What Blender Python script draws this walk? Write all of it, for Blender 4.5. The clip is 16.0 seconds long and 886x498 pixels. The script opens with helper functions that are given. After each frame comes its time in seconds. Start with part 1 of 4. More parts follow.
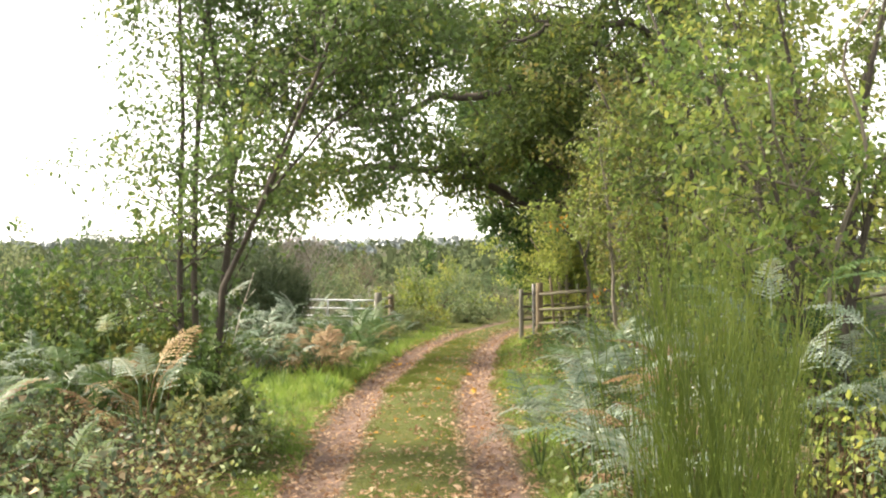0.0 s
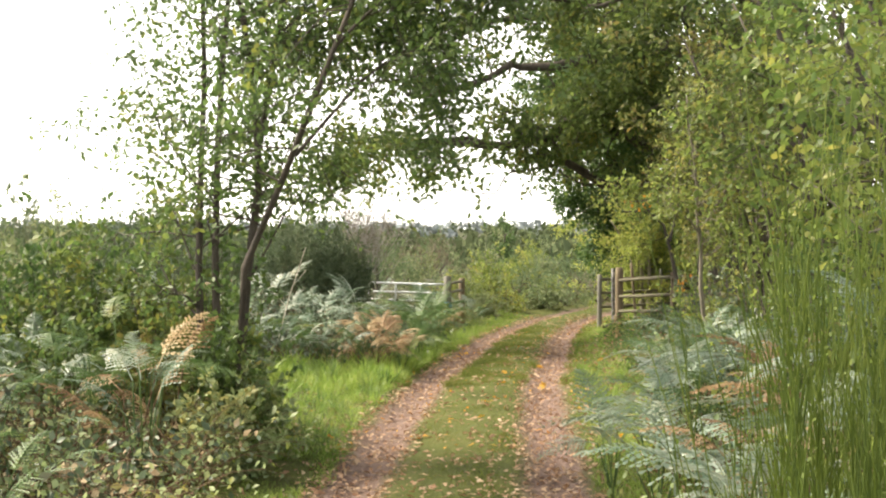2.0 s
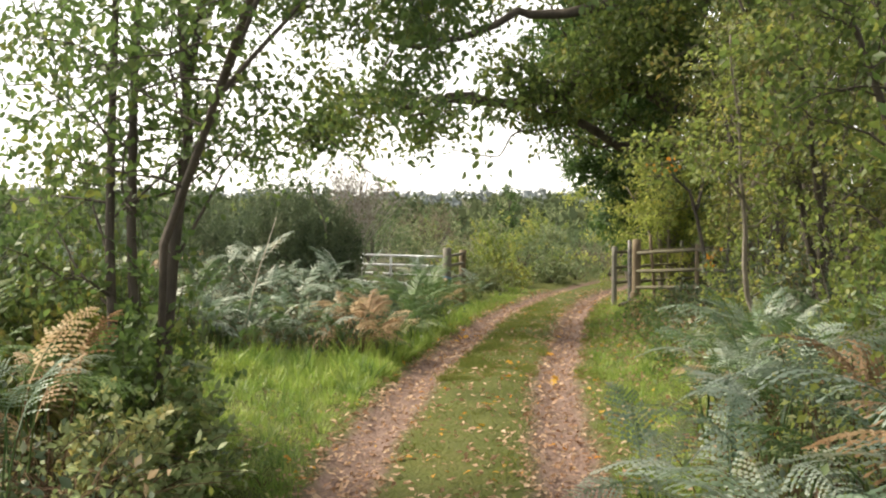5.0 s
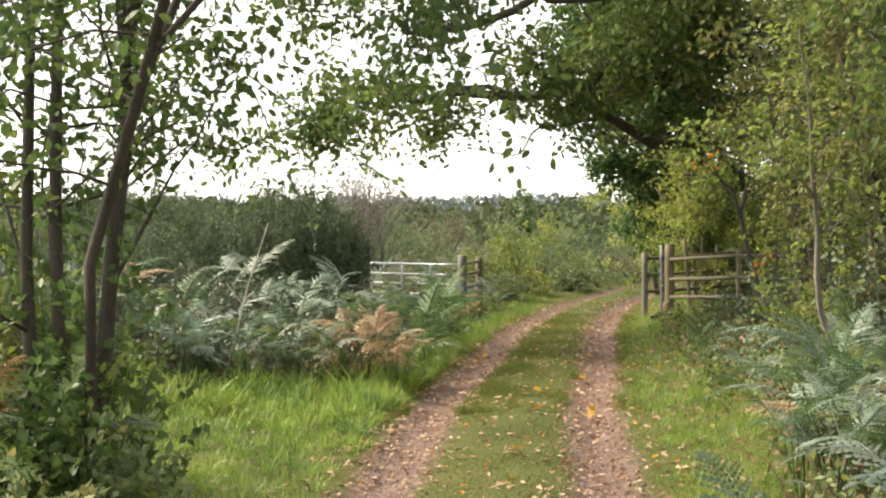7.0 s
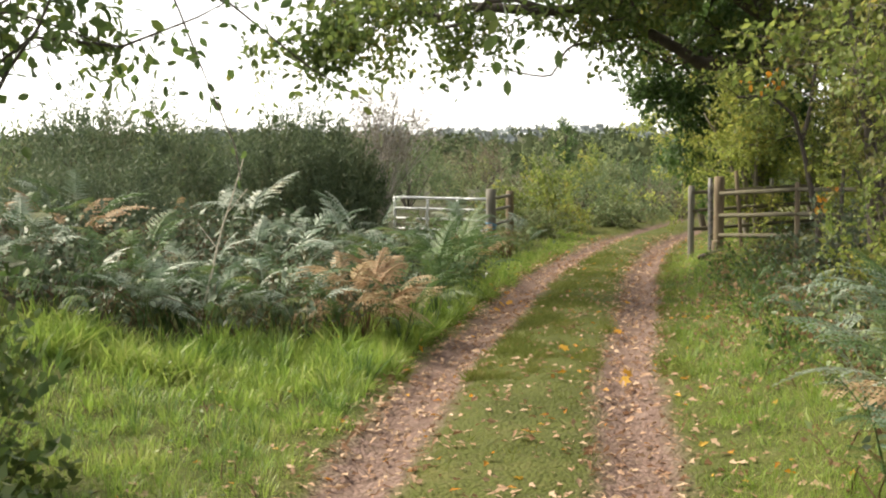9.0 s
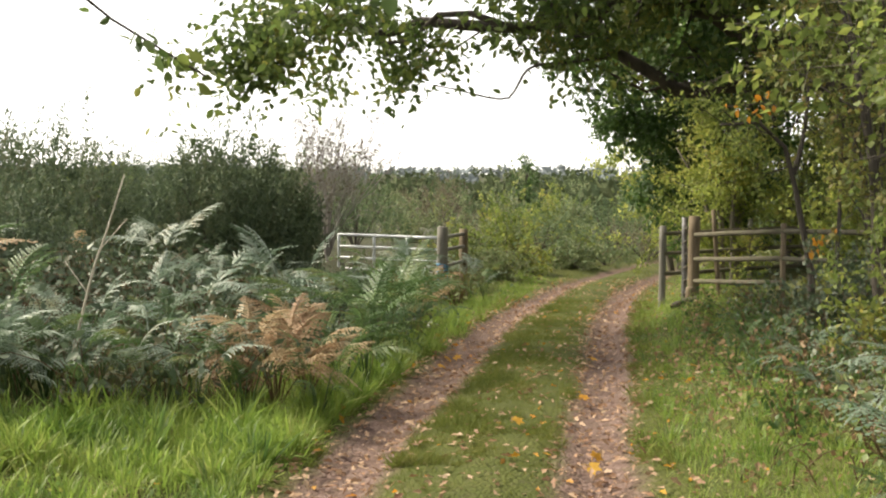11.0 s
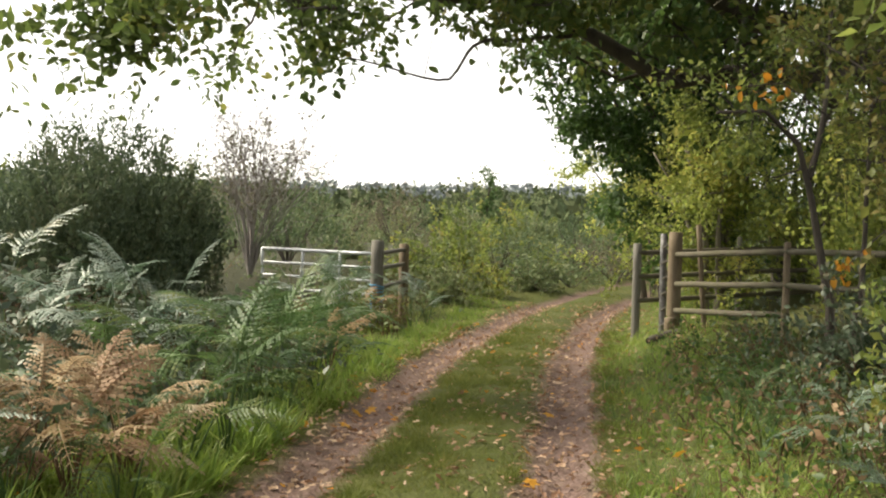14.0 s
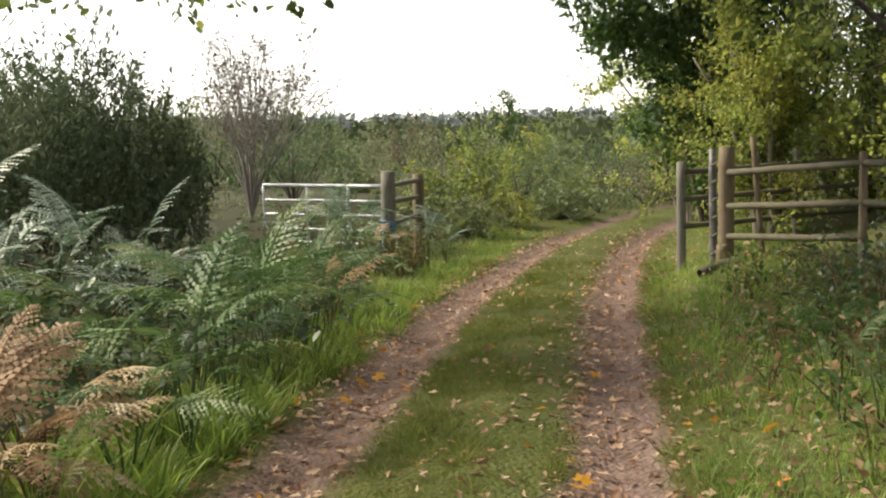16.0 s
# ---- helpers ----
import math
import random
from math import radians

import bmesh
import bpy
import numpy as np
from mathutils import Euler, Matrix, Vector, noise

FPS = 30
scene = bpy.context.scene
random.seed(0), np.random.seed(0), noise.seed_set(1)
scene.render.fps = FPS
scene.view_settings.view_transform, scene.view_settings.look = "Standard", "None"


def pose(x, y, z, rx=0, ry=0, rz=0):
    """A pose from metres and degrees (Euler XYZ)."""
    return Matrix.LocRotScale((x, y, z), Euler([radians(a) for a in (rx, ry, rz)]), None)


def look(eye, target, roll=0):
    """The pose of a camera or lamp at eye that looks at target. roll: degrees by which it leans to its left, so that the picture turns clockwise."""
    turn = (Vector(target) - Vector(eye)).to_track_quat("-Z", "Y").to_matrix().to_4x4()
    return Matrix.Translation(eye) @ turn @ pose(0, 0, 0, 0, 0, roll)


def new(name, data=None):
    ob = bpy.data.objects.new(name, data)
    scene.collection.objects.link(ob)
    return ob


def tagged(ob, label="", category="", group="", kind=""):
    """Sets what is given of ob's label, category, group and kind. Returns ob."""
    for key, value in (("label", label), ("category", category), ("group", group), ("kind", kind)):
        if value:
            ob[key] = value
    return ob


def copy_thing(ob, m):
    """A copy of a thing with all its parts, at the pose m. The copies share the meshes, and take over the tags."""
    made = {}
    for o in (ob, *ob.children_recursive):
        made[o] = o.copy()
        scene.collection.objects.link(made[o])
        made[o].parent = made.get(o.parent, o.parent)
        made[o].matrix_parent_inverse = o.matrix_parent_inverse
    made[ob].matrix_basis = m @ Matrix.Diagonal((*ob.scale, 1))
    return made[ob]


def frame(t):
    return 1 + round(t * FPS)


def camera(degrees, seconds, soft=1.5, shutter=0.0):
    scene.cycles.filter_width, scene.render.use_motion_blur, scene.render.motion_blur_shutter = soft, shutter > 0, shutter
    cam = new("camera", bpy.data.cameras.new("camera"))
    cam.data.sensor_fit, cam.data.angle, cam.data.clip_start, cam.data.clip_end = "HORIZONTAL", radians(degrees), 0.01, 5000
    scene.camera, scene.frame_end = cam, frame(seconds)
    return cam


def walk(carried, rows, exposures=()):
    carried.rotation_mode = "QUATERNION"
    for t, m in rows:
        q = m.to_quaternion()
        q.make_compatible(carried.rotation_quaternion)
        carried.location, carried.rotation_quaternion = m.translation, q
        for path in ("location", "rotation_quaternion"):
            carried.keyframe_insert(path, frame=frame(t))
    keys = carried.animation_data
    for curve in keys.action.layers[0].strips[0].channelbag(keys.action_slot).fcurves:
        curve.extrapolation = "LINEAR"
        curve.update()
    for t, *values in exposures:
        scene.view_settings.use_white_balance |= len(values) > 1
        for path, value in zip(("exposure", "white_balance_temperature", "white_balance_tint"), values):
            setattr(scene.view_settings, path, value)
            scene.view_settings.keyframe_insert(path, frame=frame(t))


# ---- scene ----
cam = camera(40.0, 16.0, soft=2.1)
walk(cam, [
    (0, look((0.000, 0.000, 1.755), (0.380, 4.985, 1.827), -0.18)),
    (0.5, look((0.100, 0.382, 1.747), (0.372, 5.374, 1.794), -0.16)),
    (1, look((0.194, 0.806, 1.746), (0.452, 5.800, 1.750), -0.20)),
    (1.5, look((0.304, 1.214, 1.743), (0.444, 6.211, 1.883), 0.25)),
    (2, look((0.321, 1.640, 1.716), (0.363, 6.639, 1.722), 0.43)),
    (2.5, look((0.341, 2.073, 1.704), (0.390, 7.067, 1.943), 0.15)),
    (3, look((0.365, 2.449, 1.697), (0.284, 7.440, 1.987), -0.35)),
    (3.5, look((0.402, 2.853, 1.695), (0.330, 7.852, 1.774), 0.28)),
    (4, look((0.508, 3.237, 1.702), (0.465, 8.237, 1.665), 0.43)),
    (6.5, look((0.353, 5.432, 1.749), (0.446, 10.429, 1.584), 0.56)),
    (7, look((0.418, 5.919, 1.735), (0.391, 10.917, 1.633), -0.02)),
    (7.5, look((0.478, 6.382, 1.730), (0.274, 11.376, 1.615), 0.17)),
    (8, look((0.537, 6.848, 1.730), (0.375, 11.844, 1.623), -0.38)),
    (8.5, look((0.630, 7.316, 1.720), (0.516, 12.313, 1.585), 0.35)),
    (9, look((0.704, 7.798, 1.712), (0.497, 12.780, 1.332), -0.13)),
    (9.5, look((0.772, 8.280, 1.714), (0.534, 13.263, 1.379), 0.32)),
    (10, look((0.808, 8.754, 1.693), (0.626, 13.748, 1.543), 0.51)),
    (12.5, look((1.036, 11.331, 1.553), (1.075, 16.319, 1.210), 0.86)),
    (13, look((1.139, 11.790, 1.551), (1.003, 16.776, 1.206), 0.92)),
    (13.5, look((1.199, 12.225, 1.532), (1.158, 17.214, 1.204), 0.89)),
    (14, look((1.261, 12.691, 1.524), (1.344, 17.689, 1.380), 1.65)),
    (14.5, look((1.262, 13.131, 1.499), (1.392, 18.124, 1.271), 1.44)),
    (15, look((1.270, 13.562, 1.476), (1.393, 18.552, 1.184), 1.35)),
    (15.5, look((1.300, 13.960, 1.472), (1.238, 18.941, 1.039), -1.57)),
    (16, look((1.332, 14.395, 1.474), (1.323, 19.376, 1.039), -0.88)),
], exposures=[(0, 1.85, 7150, 10), (2.5, 1.66, 7150, 10), (3.5, 1.33, 7150, 10), (7, 1.45, 7000, 10), (10, 1.27, 7000, 10), (13, 1.16, 7000, 10), (16, 1.08, 7000, 10)])

# ---- light: thin bright cloud, soft sun ahead and to the left ----
SUN_EL, SUN_AZ = radians(45), radians(-72)   # azimuth from +y towards +x
world = bpy.data.worlds.new("world")
scene.world = world
world.use_nodes = True
wn, wl = world.node_tree.nodes, world.node_tree.links
sky = wn.new("ShaderNodeTexSky")
sky.sky_type, sky.sun_disc = 'NISHITA', False
sky.sun_elevation, sky.sun_rotation = SUN_EL, SUN_AZ
sky.air_density, sky.dust_density, sky.ozone_density = 1.0, 0.6, 1.0
pale = wn.new("ShaderNodeHueSaturation")
pale.inputs["Saturation"].default_value = 0.12
wl.new(sky.outputs[0], pale.inputs["Color"])
wl.new(pale.outputs[0], wn["Background"].inputs["Color"])
wn["Background"].inputs["Strength"].default_value = 0.15
sun = new("sun", bpy.data.lights.new("sun", "SUN"))
sun.data.energy, sun.data.angle, sun.data.color = 3.3, radians(18), (1.0, 0.92, 0.76)
sun_from = Vector((math.sin(SUN_AZ) * math.cos(SUN_EL), math.cos(SUN_AZ) * math.cos(SUN_EL), math.sin(SUN_EL)))
sun.matrix_world = look(tuple(sun_from * 60), (0, 0, 0))

rng = np.random.default_rng(11)

# ---- materials ----


def shader(name):
    m = bpy.data.materials.new(name)
    m.use_nodes = True
    return m, m.node_tree.nodes, m.node_tree.links, m.node_tree.nodes["Principled BSDF"]


def ramp_node(n, cols):
    r = n.new("ShaderNodeValToRGB")
    el = r.color_ramp.elements
    while len(el) < len(cols):
        el.new(0.5)
    for i, c in enumerate(cols):
        el[i].position = c[0] if len(c) == 4 else i / max(1, len(cols) - 1)
        el[i].color = (*c[-3:], 1)
    return r


def leaf_mat(name, cols, through_light=0.4, rough=0.5, spec=0.4, patch=1.2, whole=False):
    """Leaves, blades and needles: colour by the single leaf and by larger patches, light passing through."""
    m, n, l, b = shader(name)
    geo, tex, pos = n.new("ShaderNodeNewGeometry"), n.new("ShaderNodeTexNoise"), n.new("ShaderNodeNewGeometry")
    tex.inputs["Scale"].default_value, tex.inputs["Detail"].default_value = patch, 3
    l.new(pos.outputs["Position"], tex.inputs["Vector"])
    mix = n.new("ShaderNodeMix")
    mix.inputs[0].default_value = 0.5
    spread = n.new("ShaderNodeMapRange")
    spread.inputs[1].default_value, spread.inputs[2].default_value = 0.3, 0.7
    l.new(tex.outputs[0], spread.inputs[0])
    if whole:
        l.new(n.new("ShaderNodeObjectInfo").outputs["Random"], mix.inputs[2])
    else:
        l.new(geo.outputs["Random Per Island"], mix.inputs[2])
    l.new(spread.outputs[0], mix.inputs[3])
    r = ramp_node(n, cols)
    l.new(mix.outputs[0], r.inputs[0])
    l.new(r.outputs[0], b.inputs["Base Color"])
    b.inputs["Roughness"].default_value = rough
    b.inputs["Specular IOR Level"].default_value = spec
    t = n.new("ShaderNodeBsdfTranslucent")
    l.new(r.outputs[0], t.inputs[0])
    ms = n.new("ShaderNodeMixShader")
    ms.inputs[0].default_value = through_light
    l.new(b.outputs[0], ms.inputs[1])
    l.new(t.outputs[0], ms.inputs[2])
    l.new(ms.outputs[0], n["Material Output"].inputs[0])
    return m


def rough_mat(name, cols, scale=8.0, rough=0.85, bump=0.4, stretch=(1, 1, 1), metal=0.0, fine=60.0):
    """Bark, timber, metal and soil: two scales of noise for colour and relief."""
    m, n, l, b = shader(name)
    tc, mp = n.new("ShaderNodeTexCoord"), n.new("ShaderNodeMapping")
    mp.inputs["Scale"].default_value = stretch
    l.new(tc.outputs["Object"], mp.inputs[0])
    big, small = n.new("ShaderNodeTexNoise"), n.new("ShaderNodeTexNoise")
    for t, s in ((big, scale), (small, fine)):
        t.inputs["Scale"].default_value, t.inputs["Detail"].default_value = s, 5
        l.new(mp.outputs[0], t.inputs["Vector"])
    mix = n.new("ShaderNodeMix")
    mix.inputs[0].default_value = 0.4
    l.new(big.outputs[0], mix.inputs[2])
    l.new(small.outputs[0], mix.inputs[3])
    r = ramp_node(n, [(0.3 + 0.4 * i / max(1, len(cols) - 1), *c) for i, c in enumerate(cols)])
    l.new(mix.outputs[0], r.inputs[0])
    l.new(r.outputs[0], b.inputs["Base Color"])
    bp = n.new("ShaderNodeBump")
    bp.inputs["Strength"].default_value, bp.inputs["Distance"].default_value = bump, 0.02
    l.new(mix.outputs[0], bp.inputs["Height"])
    l.new(bp.outputs[0], b.inputs["Normal"])
    b.inputs["Roughness"].default_value, b.inputs["Metallic"].default_value = rough, metal
    return m


M_BARK = rough_mat("bark", [(.03, .025, .02), (.085, .07, .055)], 9, .9, .7, (1, 1, .25))
M_BARK_PALE = rough_mat("pale_bark", [(.10, .085, .065), (.24, .21, .17)], 12, .9, .5, (1, 1, .3))
M_OAKBARK = rough_mat("oak_bark", [(.03, .025, .02), (.09, .075, .06)], 7, .95, .9, (1, 1, .4))
M_TWIG = rough_mat("grey_twig", [(.2, .18, .17), (.32, .29, .28)], 12, .9, .2)
M_STICK = rough_mat("bleached_stick", [(.3, .27, .22), (.5, .46, .38)], 14, .8, .3)
M_POST = rough_mat("weathered_timber", [(.08, .06, .04), (.165, .125, .08), (.12, .11, .065)], 6, .85, .5, (1, 1, .15))
M_POST_GREY = rough_mat("grey_timber", [(.10, .094, .08), (.21, .20, .17)], 6, .85, .5, (1, 1, .15))
M_RAIL = rough_mat("mossy_rail", [(.05, .043, .03), (.105, .092, .062), (.075, .08, .036)], 6, .9, .5, (.2, 1, 1))
M_METAL = rough_mat("galvanised_steel", [(.38, .40, .42), (.58, .60, .62)], 12, .45, .1, metal=0.35)
M_STEEL = rough_mat("dark_steel", [(.05, .05, .055), (.12, .115, .115), (.27, .27, .27)], 14, .5, .2, metal=0.3)
M_TWINE = rough_mat("blue_twine", [(.06, .20, .36), (.13, .34, .52)], 30, .6, .4)
M_TREELEAF = leaf_mat("young_tree_leaf", [(.045, .08, .025), (.08, .135, .04), (.12, .18, .05), (.25, .25, .05)], .5, .45, .4)
M_OAKLEAF = leaf_mat("oak_leaf", [(.04, .068, .02), (.075, .115, .032), (.13, .175, .045), (.25, .22, .05)], .58, .5, .35)
M_HAZEL = leaf_mat("hazel_leaf", [(.085, .12, .035), (.15, .205, .053), (.245, .285, .073), (.40, .33, .09)], .58, .5, .35)
M_RUST = leaf_mat("rusty_leaf", [(.06, .085, .025), (.10, .13, .035), (.15, .15, .045), (.21, .15, .05)], .4, .55, .3)
M_BANKLEAF = leaf_mat("bank_leaf", [(.055, .10, .03), (.11, .18, .048), (.20, .27, .065), (.40, .37, .09)], .55, .4, .45, 2.5)
# brighter copy of the hazel ramp: sunlight painted into the leaf colour
M_LITLEAF = leaf_mat("sunlit_leaf", [(.12, .17, .045), (.23, .29, .07), (.36, .40, .10), (.50, .43, .12)], .62, .5, .35)
M_ORANGE = leaf_mat("orange_leaf", [(.45, .16, .02), (.55, .25, .03), (.6, .33, .05)], .5, .5, .3)
M_DARKLEAF = leaf_mat("dark_glossy_leaf", [(.035, .07, .022), (.065, .12, .033), (.11, .18, .045)], .5, .42, .4)
M_BRACKEN = leaf_mat("green_bracken", [(.035, .075, .025), (.06, .115, .038), (.105, .17, .06), (.22, .22, .065)], .35, .5, .35, 5, True)
# sky sheen on the fronds painted in as whitish green stops
M_BRACKEN_SHEEN = leaf_mat("sheen_bracken", [(.06, .11, .06), (.135, .20, .135), (.31, .37, .31), (.26, .25, .13)], .3, .42, .5, 6, True)
M_BRACKEN_DEAD = leaf_mat("brown_bracken", [(.13, .075, .04), (.28, .175, .10), (.47, .355, .22), (.66, .57, .42)], .35, .6, .3, 6, True)
M_LITTER = leaf_mat("dead_stems", [(.05, .03, .018), (.12, .075, .045), (.2, .14, .085)], .15, .8, .2)
M_WEED = leaf_mat("pale_weed", [(.11, .165, .066), (.20, .27, .115), (.31, .37, .18), (.44, .36, .11)], .4, .5, .4)
M_BRAMBLE = leaf_mat("bramble_leaf", [(.03, .05, .028), (.06, .09, .05), (.11, .15, .09), (.14, .10, .05)], .25, .45, .45)
M_GRASS = leaf_mat("long_grass", [(.085, .16, .034), (.17, .275, .05), (.28, .375, .08), (.43, .43, .17)], .5, .45, .35, 1.5)
M_COARSE = leaf_mat("coarse_grass", [(.05, .10, .03), (.095, .17, .045), (.16, .24, .07), (.30, .29, .13)], .45, .5, .35, 3)
M_TURF = leaf_mat("short_turf", [(.065, .088, .02), (.115, .15, .032), (.175, .195, .045), (.28, .23, .10)], .4, .6, .25, 1.6)
M_BROOM = leaf_mat("broom_green", [(.09, .14, .03), (.17, .23, .045), (.27, .31, .08)], .45, .5, .35)
M_GORSE = leaf_mat("gorse_green", [(.052, .075, .048), (.08, .115, .066), (.125, .165, .085), (.17, .155, .10)], .28, .6, .3)
M_BROOMFAR = leaf_mat("heath_broom", [(.06, .095, .05), (.105, .155, .075), (.175, .225, .10), (.2, .19, .11)], .36, .6, .3, .4)
M_SCRUB = leaf_mat("scrub_leaf", [(.09, .125, .06), (.15, .195, .085), (.23, .265, .13), (.27, .24, .15)], .3, .6, .3, .35)
M_HEATH = leaf_mat("heather_brown", [(.07, .06, .05), (.14, .115, .085), (.17, .165, .09), (.22, .19, .13)], .2, .7, .2, .4)
# distance haze painted in as a pale blue-grey leaf colour
M_HAZEWOOD = leaf_mat("far_wood", [(.19, .225, .235), (.21, .24, .245), (.23, .255, .25)], .1, 1.0, .0, .02)
M_FARHEATH = leaf_mat("far_heath", [(.06, .08, .045), (.09, .115, .06), (.12, .135, .07)], .1, 1.0, .0, .06)
M_FALLEN = leaf_mat("fallen_leaf", [(.15, .07, .035), (.30, .17, .10), (.42, .29, .19), (.5, .38, .27)], .2, .6, .4, 3)
M_YELLOW = leaf_mat("yellow_fallen_leaf", [(.34, .14, .03), (.52, .27, .03), (.58, .38, .06)], .3, .5, .4, 5)

# ---- the ground's shape ----
PATH = np.array([(-20, -1.6), (-6, -.85), (0, -.25), (9.25, .40), (11.5, .58), (13.6, .68), (16, .89), (18.2, 1.11), (20, 1.39), (21.4, 1.58),
                 (23.4, 1.86), (25.2, 2.09), (27, 2.44), (29, 2.82), (31, 3.24), (33, 3.8), (35.4, 4.65), (38, 5.7), (41, 7.2), (46, 10.5), (60, 22)])


def path_x(y):
    return np.interp(y, PATH[:, 0], PATH[:, 1])


def smooth(a, b, v):
    t = np.clip((v - a) / (b - a), 0, 1)
    return t * t * (3 - 2 * t)


def waves(x, y):
    return (np.sin(1.7 * x + .6 * y) * np.sin(1.1 * y - .8 * x) + .6 * np.sin(3.9 * x - 2.3 * y + 1) * np.sin(2.9 * y + 1.3 * x)) * .5


def ruts(x, y):
    """Distance from the middle of the nearer wheel rut."""
    d = x - path_x(y)
    half = .745 - .12 * smooth(22, 33, y)
    return np.abs(np.abs(d) - half), d


def height(x, y):
    x, y = np.asarray(x, float), np.asarray(y, float)
    r, d = ruts(x, y)
    near = 1 - smooth(48, 60, y)
    z = -.06 * np.exp(-(r / .2) ** 2) * near + .02 * np.exp(-(d / .35) ** 2) * near
    z += (.16 * smooth(1.25, 2.3, d) + .5 * smooth(2.4, 5, d) * smooth(4, 12, y)) * near
    z += .16 * smooth(1.1, 1.8, d) * smooth(23, 26, y) * near - .34 * np.exp(-((x + .3) / 1.7) ** 2 - ((y - 30.6) / 2.0) ** 2)
    z += (.06 * smooth(1.2, 2.2, -d) + .45 * smooth(2.2, 5, -d)) * near
    z += .12 * smooth(31, 42, y) * near + .012 * waves(2.1 * x, 2.1 * y) + .05 * waves(.35 * x, .35 * y) * smooth(1.2, 3, np.abs(d))
    far = np.hypot(x, y)
    return z + 7.0 * smooth(120, 420, far) + 6 * smooth(120, 500, far) * np.sin(x * .006 + 1) * .4


# ---- mesh helpers ----
class Buf:
    def __init__(self):
        self.v, self.f, self.n = [], [], 0

    def add(self, v, f, mi=0):
        v, f = np.asarray(v, float).reshape(-1, 3), np.asarray(f, np.int64)
        self.f.append((f + self.n, mi))
        self.v.append(v)
        self.n += len(v)

    def mesh(self, name, mats, flat=False):
        me = bpy.data.meshes.new(name)
        v = np.concatenate(self.v)
        me.vertices.add(len(v))
        me.vertices.foreach_set("co", v.ravel())
        loops = np.concatenate([f.ravel() for f, _ in self.f])
        sizes = np.concatenate([np.full(len(f), f.shape[1]) for f, _ in self.f])
        me.loops.add(len(loops))
        me.loops.foreach_set("vertex_index", loops)
        me.polygons.add(len(sizes))
        me.polygons.foreach_set("loop_start", np.concatenate([[0], np.cumsum(sizes)[:-1]]))
        me.polygons.foreach_set("material_index", np.concatenate([np.full(len(f), mi) for f, mi in self.f]))
        for m in mats:
            me.materials.append(m)
        me.update(calc_edges=True)
        me.validate()
        if not flat:
            me.polygons.foreach_set("use_smooth", np.ones(len(me.polygons), bool))
        return me


def unit(a):
    return a / np.maximum(np.linalg.norm(a, axis=-1, keepdims=True), 1e-9)


def tubes(buf, P, R, k=3, mi=0):
    """Round rods along N curves of m points; R: their radii."""
    P, R = np.asarray(P, float), np.asarray(R, float)
    N, m, _ = P.shape
    T = unit(np.gradient(P, axis=1))
    ref = np.where(np.abs(T[:, :, 2:3]) > .9, np.array([1., 0, 0]), np.array([0, 0, 1.]))
    A = unit(np.cross(T, ref))
    B = np.cross(T, A)
    ang = np.arange(k) * 2 * np.pi / k
    ring = A[:, :, None] * np.cos(ang)[:, None] + B[:, :, None] * np.sin(ang)[:, None]
    V = P[:, :, None] + ring * R[:, :, None, None]
    idx = np.arange(N * m * k).reshape(N, m, k)
    a, b = idx[:, :-1], idx[:, 1:]
    F = np.stack([a, np.roll(a, -1, 2), np.roll(b, -1, 2), b], -1)
    buf.add(V, F.reshape(-1, 4), mi)
    if k > 4:
        cap = idx[:, -1]
        base = buf.n - N * m * k
        tri = np.stack([np.repeat(cap[:, :1], k - 2, 1), cap[:, 1:-1], cap[:, 2:]], -1).reshape(-1, 3)
        buf.f.append((tri + base, mi))


LEAF_OVAL = (np.array([(0, 0, 0), (.45, .3, .07), (.45, -.3, .07), (1, 0, -.06)]), np.array([(0, 2, 3), (0, 3, 1)]))
LEAF_ROUND = (np.array([(0, 0, 0), (.3, .25, .05), (.68, .24, .05), (1, 0, -.07), (.68, -.24, .05), (.3, -.25, .05)]), np.array([(0, 3, 2), (0, 2, 1), (0, 4, 3), (0, 5, 4)]))
LEAF_OAK = (np.array([(0, 0, 0), (.28, .17, .03), (.4, .1, .02), (.62, .3, .06), (.74, .17, .03), (1, .04, -.08),
                      (.28, -.17, .03), (.4, -.1, .02), (.62, -.3, .06), (.74, -.17, .03)]),
            np.array([(0, 2, 1), (0, 5, 4), (0, 4, 2), (2, 4, 3), (0, 6, 7), (0, 9, 5), (0, 7, 9), (7, 8, 9)]))
BLADE = (np.array([(0, -.022, 0), (0, .022, 0), (.55, -.018, .02), (.55, .018, .02), (1, 0, -.3)]), np.array([(0, 2, 3), (0, 3, 1), (2, 4, 3)]))


def leaves(buf, pos, way, nrm, size, shape=LEAF_OVAL, mi=0):
    tv, tf = shape
    d = unit(way)
    s = unit(np.cross(nrm, d))
    n = np.cross(d, s)
    size = np.asarray(size, float).reshape(-1, 1, 1)
    V = pos[:, None] + size * (tv[None, :, 0:1] * d[:, None] + tv[None, :, 1:2] * s[:, None] + tv[None, :, 2:3] * n[:, None])
    F = tf[None] + (np.arange(len(pos)) * len(tv))[:, None, None]
    buf.add(V, F.reshape(-1, tf.shape[1]), mi)


def rdir(n, up=0.0):
    d = rng.normal(size=(n, 3))
    d[:, 2] += up
    return unit(d)


def limb(points, m=7):
    """A curve of m points through the given ones."""
    p = np.array(points, float)
    t = np.concatenate([[0], np.cumsum(np.linalg.norm(np.diff(p, axis=0), axis=1))])
    s = np.linspace(0, t[-1], m)
    return np.stack([np.interp(s, t, p[:, i]) for i in range(3)], 1)


